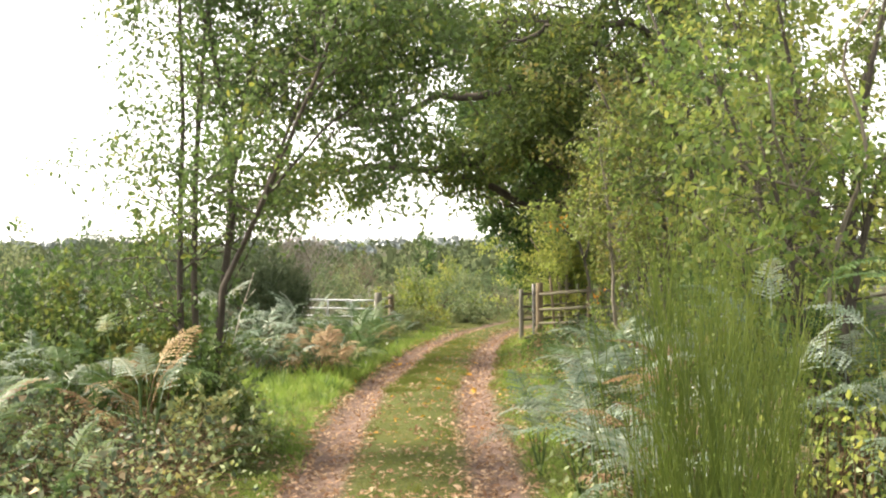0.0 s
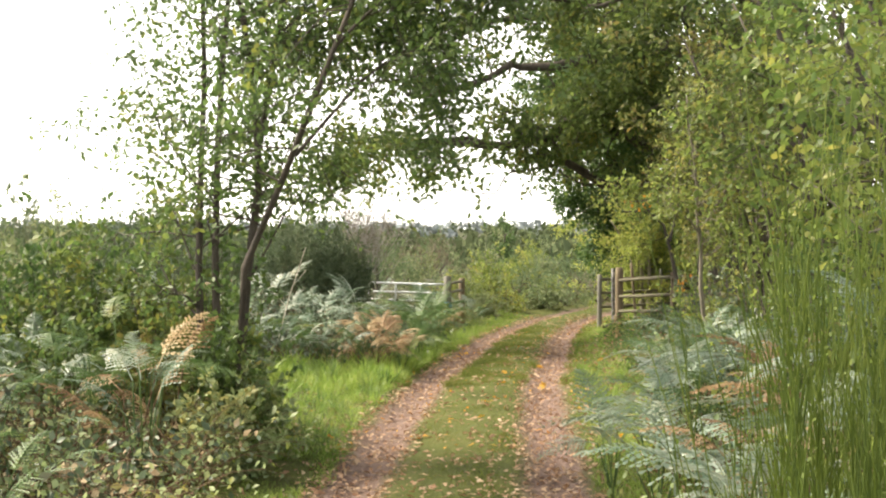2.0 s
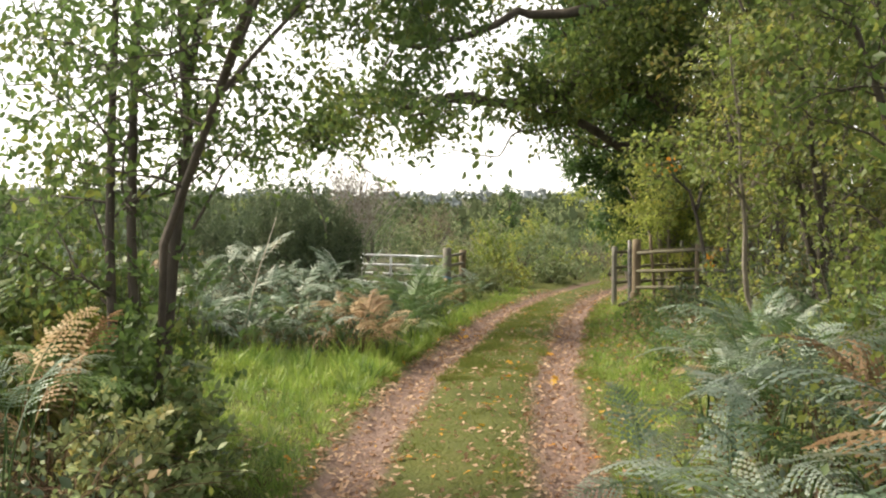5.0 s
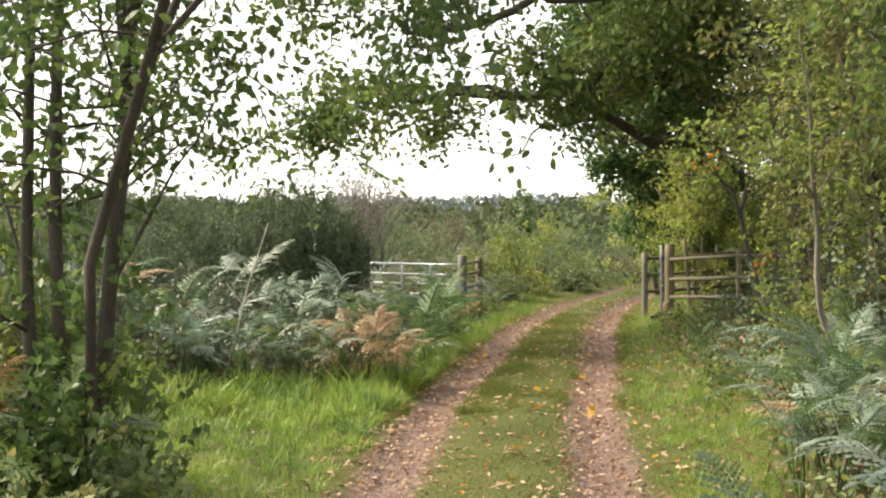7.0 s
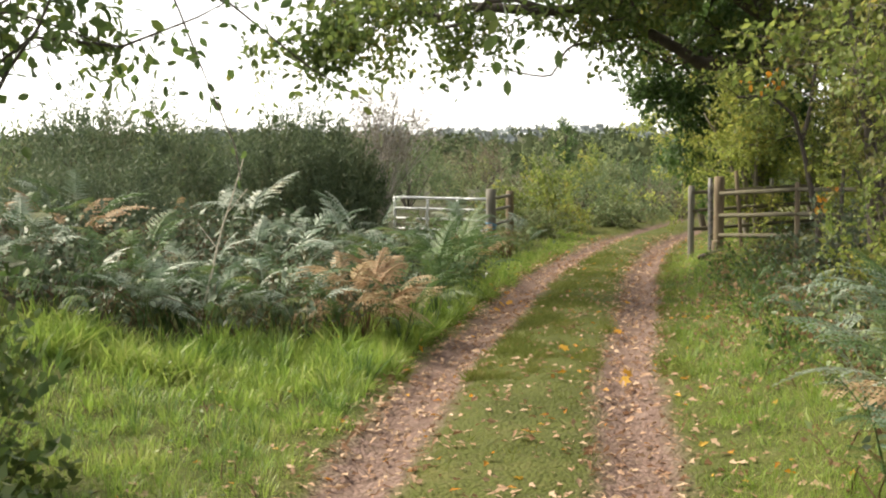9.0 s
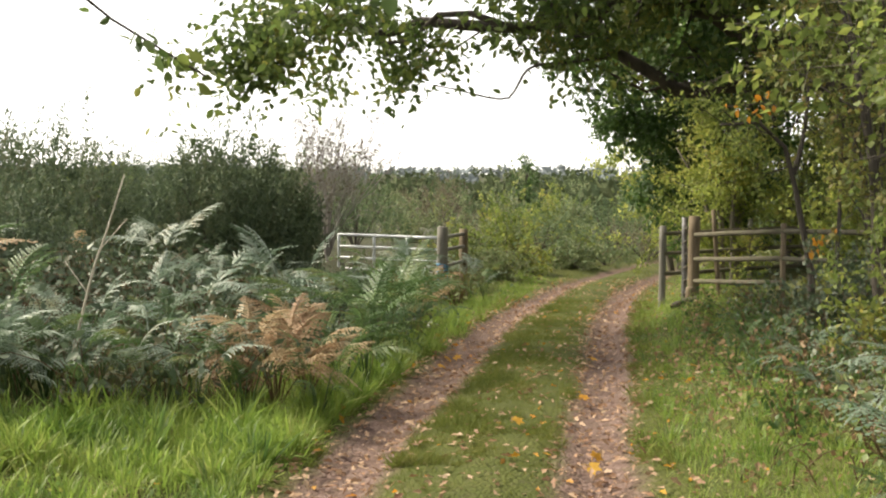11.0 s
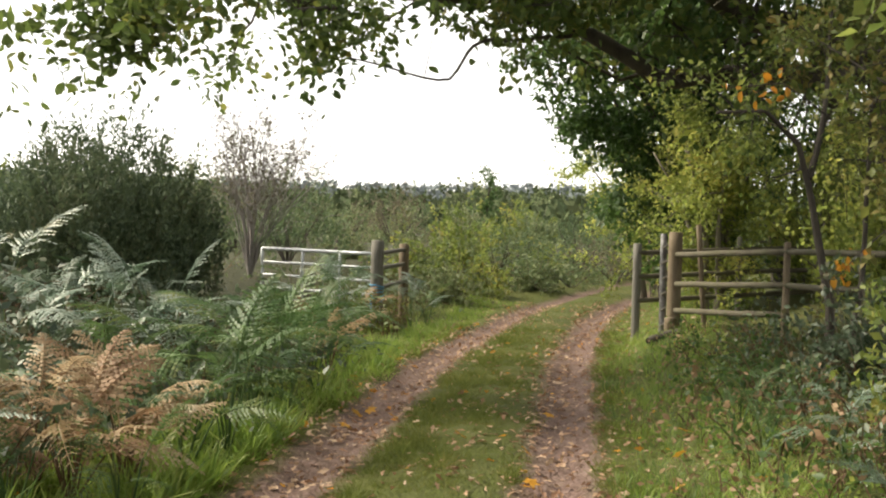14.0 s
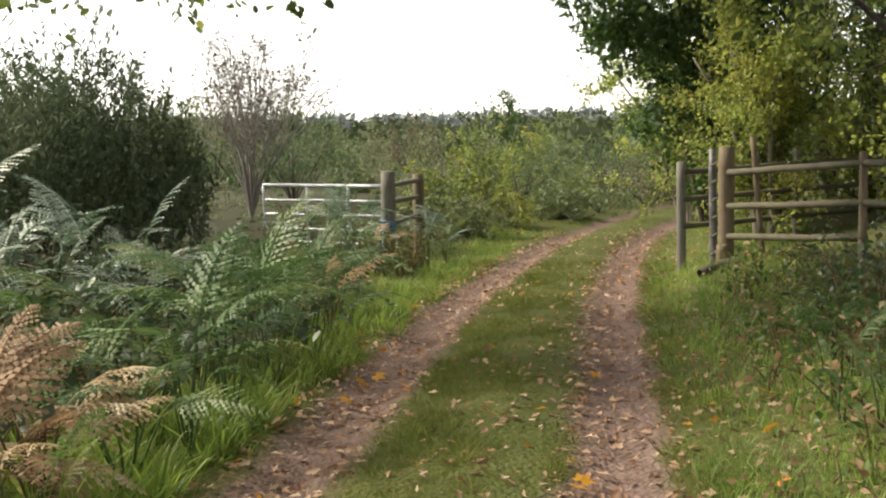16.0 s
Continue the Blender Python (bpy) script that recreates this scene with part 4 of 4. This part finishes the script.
for x, y, rad, tall, mat in ((3.7, 10.4, .9, 1.9, M_LITLEAF), (3.9, 12.4, .9, 1.8, M_TREELEAF), (4.2, 14.6, 1.0, 2.0, M_HAZEL), (4.5, 17.2, .9, 1.6, M_BRAMBLE), (4.6, 19.8, .9, 1.5, M_HAZEL), (4.8, 22.0, .8, 1.3, M_BRAMBLE), (4.6, 9.0, 1.1, 2.4, M_LITLEAF)):
    b_ = thing("bank_bush", "leafy green bush growing on the bank", "shrub", "bank bushes", (x, y, float(height(x, y)) - .05))
    bush_parts("bush", b_, rad, tall, 56, .075, (mat, M_BARK_PALE))
HZ = "tall hazel shrub with yellowing leaves on the bank"
DK = "dark green leafy shrub on the bank"
for x, y, tall, lean, leaf, lab, size in (
        (3.6, 9.0, 3.4, -.1, M_BANKLEAF, "broad-leaved green shrub on the bank", .08), (4.5, 11.0, 4.6, -.2, M_HAZEL, HZ, .08),
        (4.4, 13.2, 5.0, -.4, M_OAKLEAF, DK, .085), (5.2, 15.0, 5.2, -.4, M_OAKLEAF, DK, .09), (4.7, 17.0, 4.4, -.2, M_RUST, "shrub with rusty autumn leaves on the bank", .08),
        (5.2, 19.2, 4.6, -.2, M_OAKLEAF, DK, .08), (5.0, 21.2, 4.2, -.3, M_RUST, "green shrub with rusty patches on the bank", .075),
        (5.6, 23.0, 4.2, -.2, M_RUST, "olive shrub with browning leaves on the bank", .075),         (5.4, 33.0, 3.6, -.4, M_HAZEL, HZ, .075), (7.4, 33.5, 5.0, 0, M_OAKLEAF, DK, .09), (7.2, 36.5, 3.8, 0, M_SCRUB, "pale green shrub by the bend", .085),
        (9.2, 30, 6.0, 0, M_OAKLEAF, DK, .1), (7.0, 18, 6.0, 0, M_OAKLEAF, DK, .1), (6.6, 12.5, 6.2, 0, M_OAKLEAF, DK, .1), (9.0, 23, 7, 0, M_OAKLEAF, DK, .11), (9.5, 38, 6, 0, M_TREELEAF, DK, .1), (12, 44, 7, 0, M_OAKLEAF, DK, .12)):
    shrub_tree(x, y, tall, lean, leaf, lab, size, bark=M_BARK)
tree("hedge_shrub", "pale-barked forked shrub with bare lower branches on the bank", [
    [(3.8, 16.5, .1), (3.68, 16.4, 1.2), (3.6, 16.4, 2.05), (3.5, 16.3, 2.7), (3.42, 16.3, 3.5)], [(3.6, 16.4, 2.0), (3.85, 16.3, 2.5), (4.1, 16.2, 2.75), (4.5, 16.0, 3.5)], [(3.62, 16.4, 1.85), (3.42, 16.3, 2.1), (3.2, 16.2, 2.2), (3.05, 16.1, 2.5)]],
    [(.036, .01), (.026, .008), (.018, .005)], (3.8, 16.5, .1), M_BARK_PALE, M_HAZEL, 12, .8, 5, .4, 13, .07, LEAF_OVAL, .3, .2, .1, .05, category="shrub", m=12, gnarl=.4)
tree("hedge_shrub", "half-dead shrub with bare pale twisted branches on the bank", [
    [(3.65, 8.9, .3), (3.55, 8.8, 1.7), (3.35, 8.7, 2.4), (3.1, 8.6, 2.7), (3.0, 8.5, 3.2)], [(3.55, 8.8, 1.7), (3.75, 8.6, 2.5), (3.65, 8.5, 3.3), (3.85, 8.4, 4.0)], [(3.4, 8.7, 2.3), (2.95, 8.7, 2.4), (2.6, 8.8, 2.75)], [(3.55, 8.8, 1.6), (3.05, 8.4, 1.9), (2.7, 8.2, 1.8), (2.4, 8.2, 2.1)]],
    [(.028, .009), (.02, .007), (.014, .005), (.012, .004)], (3.65, 8.9, .3), M_BARK_PALE, M_HAZEL, 8, .7, 4, .3, 4, .07, LEAF_OVAL, .3, .2, .1, .05, category="shrub", m=12, gnarl=.5)
shrub_tree(5.1, 28.6, 2.9, -.1, M_LITLEAF, "pale yellow-green shrub behind the fence", .065, 6, 32, M_BARK_PALE, 11, .8)
shrub_tree(6.0, 31.4, 6.8, -1.75, M_DARKLEAF, "dense dark green tree hanging low over the bend", .12, 10, 36, M_OAKBARK, 13, 1.5)
shrub_tree(5.6, 35.8, 3.2, -.3, M_LITLEAF, "yellow-green shrub at the bend, sunlight painted into its leaves", .075, 5, 26, M_BARK_PALE, 10, .9)
# most of these bushes have sunlight put into their leaf colour
for x, y, rad, tall, mat in ((6.6, 27.2, 1.2, 3.2, M_LITLEAF), (7.8, 28.6, 1.5, 3.8, M_LITLEAF), (6.9, 29.8, 1.4, 3.0, M_LITLEAF), (8.6, 26.2, 1.5, 3.8, M_HAZEL), (6.2, 25.0, .9, 2.4, M_LITLEAF)):
    b_ = thing("hedge_bush", "tall leafy bush growing behind the fence", "shrub", "bushes behind the fence", (x, y, float(height(x, y)) - .05))
    bush_parts("bush", b_, rad, tall, 90, .09, (mat, M_BARK), per=12)
shrub_tree(3.5, 58.0, 3.6, 0, M_DARKLEAF, "slim dark sapling standing above the heath scrub", .12, 2, 14, M_BARK, 8, .7)
t = thing("leafless_bush", "nearly leafless grey bush with fine twigs", "shrub", "", (-1.5, 32.2, float(height(-1.5, 32.2))))
s6 = np.linspace(0, 1, 6)
az = rng.uniform(0, 6.28, 30)
tip = np.stack([np.cos(az) * 1.3 * rng.random(30), np.sin(az) * 1.1 * rng.random(30), rng.uniform(1.5, 2.5, 30)], 1)
P = tip[:, None] * np.stack([s6 ** 1.3, s6 ** 1.3, s6 ** .8], 1)[None] + np.cumsum(rng.normal(size=(30, 6, 3)) * .09, 1) * s6[:, None]
RR = np.linspace(.013, .005, 6)[None].repeat(30, 0)
Q1, S1 = shoots(P, RR, 8, .75, .25, .8, .3, m=5, wig=.1)
Q2, S2 = shoots(Q1, S1, 4, .35, .2, .8, .3, m=3, wig=.1)
for k in range(30):
    lb = Buf()
    tubes(lb, P[k:k + 1], RR[k:k + 1], 4)
    tubes(lb, Q1[8 * k:8 * k + 8], np.maximum(S1[8 * k:8 * k + 8], .004), 3)
    tubes(lb, Q2[32 * k:32 * k + 32], np.maximum(S2[32 * k:32 * k + 32], .003), 3)
    leaf_twigs(lb, Q2[32 * k:32 * k + 32], 2, .055, LEAF_OVAL, .3, .02, .2, 1)
    part("stem", lb.mesh("stem", [M_TWIG, M_HEATH], True), t)


for pts, n in (([(4.5, 22.2, 2.3), (4.0, 22.0, 2.6), (3.55, 22.0, 2.55)], 14), ([(4.9, 22.2, 1.5), (4.6, 22.0, 1.3), (4.45, 21.9, 1.15)], 14)):
    sp = thing("orange_leaf_spray", "small spray of bright orange autumn leaves in the hedge", "branch", "orange leaf sprays", pts[0])
    ob_ = Buf()
    cv = limb(pts, 6) - np.array(pts[0])
    tubes(ob_, cv[None], np.linspace(.008, .004, 6)[None], 4)
    part("twig", ob_.mesh("twig", [M_BARK]), sp)
    ob_ = Buf()
    leaf_twigs(ob_, cv[None], n, .085, LEAF_ROUND, .5, .07, -.3)
    tagged(part("foliage", ob_.mesh("foliage", [M_ORANGE], True), sp), kind="stuff")

# ---- fence, posts and gate ----
def round_post(parent, name, x, y, top, r, mat, lean=(0, 0), base=None):
    z0 = float(height(x, y)) - .25 if base is None else base
    pb = Buf()
    pts = limb([(x, y, z0), (x + lean[0] * .5, y + lean[1] * .5, (z0 + top) / 2), (x + lean[0], y + lean[1], top - .012), (x + lean[0], y + lean[1], top)], 8)
    rr = np.full(8, r) * rng.uniform(.97, 1.03, 8)
    o = np.array(parent.matrix_basis.translation)
    P = np.vstack([pts - o, pts[-1:] - o + (0, 0, .004)])
    tubes(pb, P[None], np.append(rr, r * .8)[None], 12)
    return part(name, pb.mesh(name, [mat]), parent)


def rail(parent, a, c, r, mat, name="rail"):
    rb = Buf()
    o = np.array(parent.matrix_basis.translation)
    P = limb([a, c], 6) - o
    P[1:-1] += rng.normal(size=(4, 3)) * .003
    tubes(rb, P[None], np.full((1, 6), r), 8)
    return part(name, rb.mesh(name, [mat]), parent)


gz = lambda x, y: float(height(x, y))
post = thing("fence", "weathered timber post-and-rail fence with a thick gatepost", "fence", "", (4.15, 26.56, gz(4.15, 26.56)))
round_post(post, "gatepost", 4.15, 26.56, 1.39, .08, M_POST)
round_post(post, "post", 4.87, 24.68, 1.34, .036, M_POST)
round_post(post, "post", 5.55, 22.8, 1.4, .036, M_POST)
for z in (1.135, .80, .50):
    rail(post, (4.15, 26.46, z), (4.88, 24.64, z + .115), .033, M_RAIL)
    if z > .6:
        rail(post, (4.88, 24.64, z + .115), (5.55, 22.78, z + .16), .031, M_RAIL)
stub = thing("gatepost_block", "short timber block at the foot of the gatepost", "post", "", (4.08, 26.42, gz(4.08, 26.42)))
round_post(stub, "block", 4.08, 26.42, .42, .06, M_POST)
back = thing("fence", "older grey timber fence standing behind the gatepost", "fence", "", (3.87, 27.43, gz(3.87, 27.43)))
round_post(back, "post", 3.87, 27.43, 1.23, .052, M_POST_GREY)
round_post(back, "post", 5.3, 28.15, 1.34, .036, M_POST_GREY)
round_post(back, "post", 6.5, 28.8, 1.3, .05, M_POST_GREY)
for z in (1.12, .83, .54):
    rail(back, (3.87, 27.4, z), (5.3, 28.1, z + .06), .03, M_RAIL)
    rail(back, (5.3, 28.1, z + .06), (6.5, 28.76, z + .1), .03, M_RAIL)
stick = thing("leaning_stake", "slim timber stake leaning against the fence rails", "stake", "", (4.46, 26.3, gz(4.46, 26.3)))
round_post(stick, "stake", 4.48, 26.35, 1.48, .03, M_POST, (-.12, 0))
side_gate = thing("metal_gate", "grey gate stile with metal fittings folded against the gatepost", "gate", "", (4.0, 26.7, gz(4, 26.7)))
rail(side_gate, (4.06, 26.72, .05), (4.05, 26.74, 1.37), .04, M_STEEL, "hanging_stile")
for i in range(6):
    rail(side_gate, (4.02, 26.66, .3 + i * .18), (4.09, 26.68, .34 + i * .18), .012, M_POST_GREY, "hinge")

log = thing("rotten_log", "dark rotten log lying in the grass by the gatepost", "log", "", (3.95, 26.2, gz(3.95, 26.2)))
gb2 = Buf()
tubes(gb2, limb([(-.2, -.3, -.01), (-.02, -.2, .04), (.16, -.12, .05), (.4, -.1, .0)], 9)[None], (np.array([.045, .06, .05, .065, .075, .085, .09, .08, .05]) * .95)[None], 10)
part("log", gb2.mesh("log", [M_OAKBARK]), log)
trunk = tree("hedge_shrub", "slim dark arching shrub growing through the fence line", [
    [(4.68, 22.6, -.05), (4.66, 22.6, .85), (4.5, 22.6, 1.48), (4.37, 22.6, 2.03), (4.21, 22.6, 2.4), (3.91, 22.5, 2.45), (3.58, 22.4, 2.4)],
    [(4.4, 22.6, 1.9), (4.55, 22.7, 2.5), (4.6, 22.8, 3.3)], [(4.75, 22.7, -.05), (4.95, 22.8, 1.2), (5.0, 22.9, 2.6)]],
    [(.048, .014), (.03, .01), (.035, .012)], (4.68, 22.6, 0), M_BARK, M_HAZEL, 9, .8, 5, .4, 12, .065, LEAF_OVAL, .5, .15, .1, .05, category="shrub")

lp = thing("gatepost", "grey timber gatepost with blue twine tied round it", "post", "", (.66, 28.94, gz(.66, 28.94)))
round_post(lp, "post", .66, 28.94, 1.14, .085, M_POST_GREY)
wb = Buf()
for k in range(5):
    a = np.linspace(0, 2 * np.pi, 13)
    zz = .42 + k * .045
    tubes(wb, np.stack([.093 * np.cos(a), .093 * np.sin(a), zz + .02 * np.sin(a + k)], 1)[None], np.full((1, 13), .011), 5)
tubes(wb, limb([(-.06, -.08, .6), (-.07, -.1, .45), (-.05, -.1, .2)], 6)[None], np.full((1, 6), .012), 5)
part("twine", wb.mesh("twine", [M_TWINE]), lp, "blue baler twine")
lp2 = thing("fence", "short run of old fence beside the gatepost", "fence", "", (1.0, 29.9, gz(1, 29.9)))
round_post(lp2, "post", 1.0, 29.9, 1.08, .07, M_POST)
for z in (.55, .8, 1.0):
    rail(lp2, (.72, 29.0, z - .02), (1.0, 29.85, z), .03, M_POST_GREY)

ga, gc = np.array((-1.25, 31.8)), np.array((.62, 30.6))
gate = thing("field_gate", "galvanised tubular steel field gate half hidden by bracken", "gate", "", (-1.25, 31.8, gz(-1.25, 31.8)))
for k, z in enumerate((.91, .70, .50, .30, .12)):
    rail(gate, (*ga, z), (*gc, z), .026 if k == 0 else .02, M_METAL, "bar")
for u in (0, .36, .68, 1):
    q = ga + (gc - ga) * u
    rail(gate, (*q, .1), (*q, .92), .024, M_METAL, "upright")

# ---- fallen leaves ----
def litter(name, n, keep, size, mat, label, y0=8.5, y1=34):
    q = scatter(n, -1.5, 5, y0, y1, keep)
    p = np.stack([q[:, 0], q[:, 1], height(q[:, 0], q[:, 1]) + rng.uniform(.006, .03, len(q))], 1)
    w = rdir(len(q))
    w[:, 2] *= .35
    lb = Buf()
    leaves(lb, p, w, rdir(len(q), 2.2), size * rng.uniform(.6, 1.3, len(q)), LEAF_OAK)
    return tagged(new(name, lb.mesh(name, [mat], True)), label, "leaves", kind="stuff")


def on_track(x, y):
    r, d = ruts(x, y)
    return (np.abs(d) < 1.9) & (rng.random(len(x)) < np.clip(np.where(r < .34, .75, .3) + .35 * np.exp(-((d + 1.02) / .14) ** 2) - .25 + .5 * smooth(-.2, .6, waves(3 * x, 3 * y)), 0, 1))


litter("fallen_leaves", 34000, on_track, .06, M_FALLEN, "scattered dry brown fallen leaves on the track")
litter("leaf_bits", 10000, lambda x, y: (ruts(x, y)[0] < .3) & (rng.random(len(x)) < .7), .032, M_FALLEN, "small pale leaf bits and chips in the ruts")
litter("fallen_leaves", 1500, lambda x, y: (np.abs(x - path_x(y)) < 2.4) & (rng.random(len(x)) < .1 + .6 * smooth(.25, .7, waves(2.7 * x + 1, 2.1 * y))), .065, M_YELLOW, "scattered yellow fallen leaves", 12, 32)
litter("fallen_leaves", 9000, lambda x, y: (np.abs(ruts(x, y)[1]) < 1.9) & (rng.random(len(x)) < .04 + 1.2 * np.exp(-((ruts(x, y)[1] + 1.05) / .16) ** 2) * smooth(.1, .7, waves(2.1 * x + 4, 1.7 * y)) + .5 * smooth(.55, .85, waves(2.3 * x + 7, 2.6 * y + 3))), .06, M_ORANGE, "clusters of orange fallen leaves along the ruts", 12, 34)
litter("fallen_leaves", 14000, lambda x, y: (np.abs(x - right_x(y) + .35) < .85) & (rng.random(len(x)) < .12 + .6 * smooth(.1, .7, waves(2.2 * x + 3, 2.3 * y + 1))), .065, M_FALLEN, "brown fallen leaves caught in the bank grass", 9, 30)
litter("fallen_leaves", 5000, lambda x, y: (np.abs(ruts(x, y)[1]) < .75) & (rng.random(len(x)) < .5), .05, M_FALLEN, "pale dry leaf litter in the middle strip", 9, 32)
STAR = []
for k in range(5):
    a = radians(-100 + 50 * k)
    STAR.append((math.cos(a), math.sin(a)))
star_v = [(0, 0, 0)]
for k, (cx, cy) in enumerate(STAR):
    ln = (.6, .9, 1, .9, .6)[k]
    star_v += [(cx * ln * .5 - cy * .27, cy * ln * .5 + cx * .27, .05), (cx * ln, cy * ln, -.06), (cx * ln * .5 + cy * .27, cy * ln * .5 - cx * .27, .05)]
star_f = []
for k in range(5):
    star_f += [(0, 3 * k + 3, 3 * k + 2), (0, 3 * k + 2, 3 * k + 1)]
LEAF_STAR = (np.array(star_v), np.array(star_f))
lb = Buf()
leaves(lb, np.zeros((1, 3)), np.array([(1., 0, 0)]), np.array([(0, 0, 1.)]), [.072], LEAF_STAR)
tubes(lb, np.array([[(0, 0, 0), (-.03, .006, .006), (-.06, .0, .01)]]), np.full((1, 3), .002), 3)
star_me = lb.mesh("yellow_leaf", [M_YELLOW], True)
for x, y in ((.93, 15.0), (1.7, 17.1), (1.95, 20.4), (2.24, 21.9), (1.89, 19.4), (1.09, 21.5), (.8, 21.8), (.88, 22.1), (1.76, 17.4), (1.9, 19.5), (1.55, 20.7), (1.3, 18.2), (.75, 21.3), (2.9, 20.2), (3.1, 21.0), (2.7, 19.3)):
    c = tagged(new("yellow_leaf", star_me), "large yellow fallen leaf lying on the track", "leaf", "large yellow leaves")
    c.matrix_basis = pose(x, y, float(height(x, y)) + .05, rng.uniform(12, 48), rng.uniform(-20, 20), rng.uniform(0, 360))

# ---- dead stalk leaning out of the fern bed ----
ds = thing("dead_stalk", "bleached dead stalk leaning out of the fern bed", "stick", "", (-1.84, 18.0, gz(-1.84, 18.0)))
sb = Buf()
tubes(sb, limb([(0, 0, 0), (.13, .02, .5), (.24, .0, .95), (.34, .03, 1.25), (.45, .02, 1.6)], 9)[None], np.linspace(.013, .005, 9)[None], 6)
tubes(sb, np.stack([limb([(.2, 0, .8), (.02, .1, 1.0)], 4), limb([(.3, .0, 1.1), (.46, .05, 1.3)], 4)]), np.full((2, 4), .004), 4)
part("stalk", sb.mesh("stalk", [M_STICK]), ds)
# thin bare shoots hanging from the young tree
for pts in ([(-.95, 12.9, 2.75), (-.72, 13.1, 2.5), (-.58, 13.15, 2.1), (-.38, 12.9, 1.75), (-.34, 12.8, 1.62)], [(-.75, 12.9, 2.6), (-.4, 13.0, 2.35), (-.1, 13.1, 2.1), (.15, 13.2, 1.95)]):
    hs = thing("hanging_shoot", "thin bare shoot hanging from the young tree", "branch", "", pts[0])
    hb = Buf()
    tubes(hb, (limb(pts, 9) - np.array(pts[0]))[None], np.linspace(.006, .003, 9)[None], 4)
    part("shoot", hb.mesh("shoot", [M_BARK]), hs)
    lb2 = Buf()
    leaf_twigs(lb2, (limb(pts, 9) - np.array(pts[0]))[None], 34, .05, LEAF_ROUND, .1, .02, -.4)
    tagged(part("foliage", lb2.mesh("foliage", [M_TREELEAF], True), hs), kind="stuff")

# ---- distance ----
def far_wood(name, n, r0, r1, a0, a1, tall, size, label, mat):
    az, rr = rng.uniform(a0, a1, n), rng.uniform(r0, r1, n)
    k = 30
    x, y = np.sin(az) * rr, np.cos(az) * rr
    c = np.stack([x, y, height(x, y)], 1)
    h = tall * rng.uniform(.5, 1.1, n)
    d = rdir(n * k).reshape(n, k, 3)
    d[:, :, 2] = np.abs(d[:, :, 2])
    p = c[:, None] + d * np.stack([h * .7, h * .7, h], 1)[:, None]
    fb = Buf()
    leaves(fb, p.reshape(-1, 3), rdir(n * k), rdir(n * k), np.repeat(h, k) * size, LEAF_OVAL)
    return tagged(new(name, fb.mesh(name, [mat], True)), label, "woodland", kind="stuff")


far_wood("far_woods", 700, 260, 520, -1.0, 1.0, 2.5, .75, "distant wooded ridge with haze painted into its colour", M_HAZEWOOD)
far_wood("far_heath", 1100, 80, 330, -.7, .6, 2.3, .6, "far scrub on the open heath", M_FARHEATH)
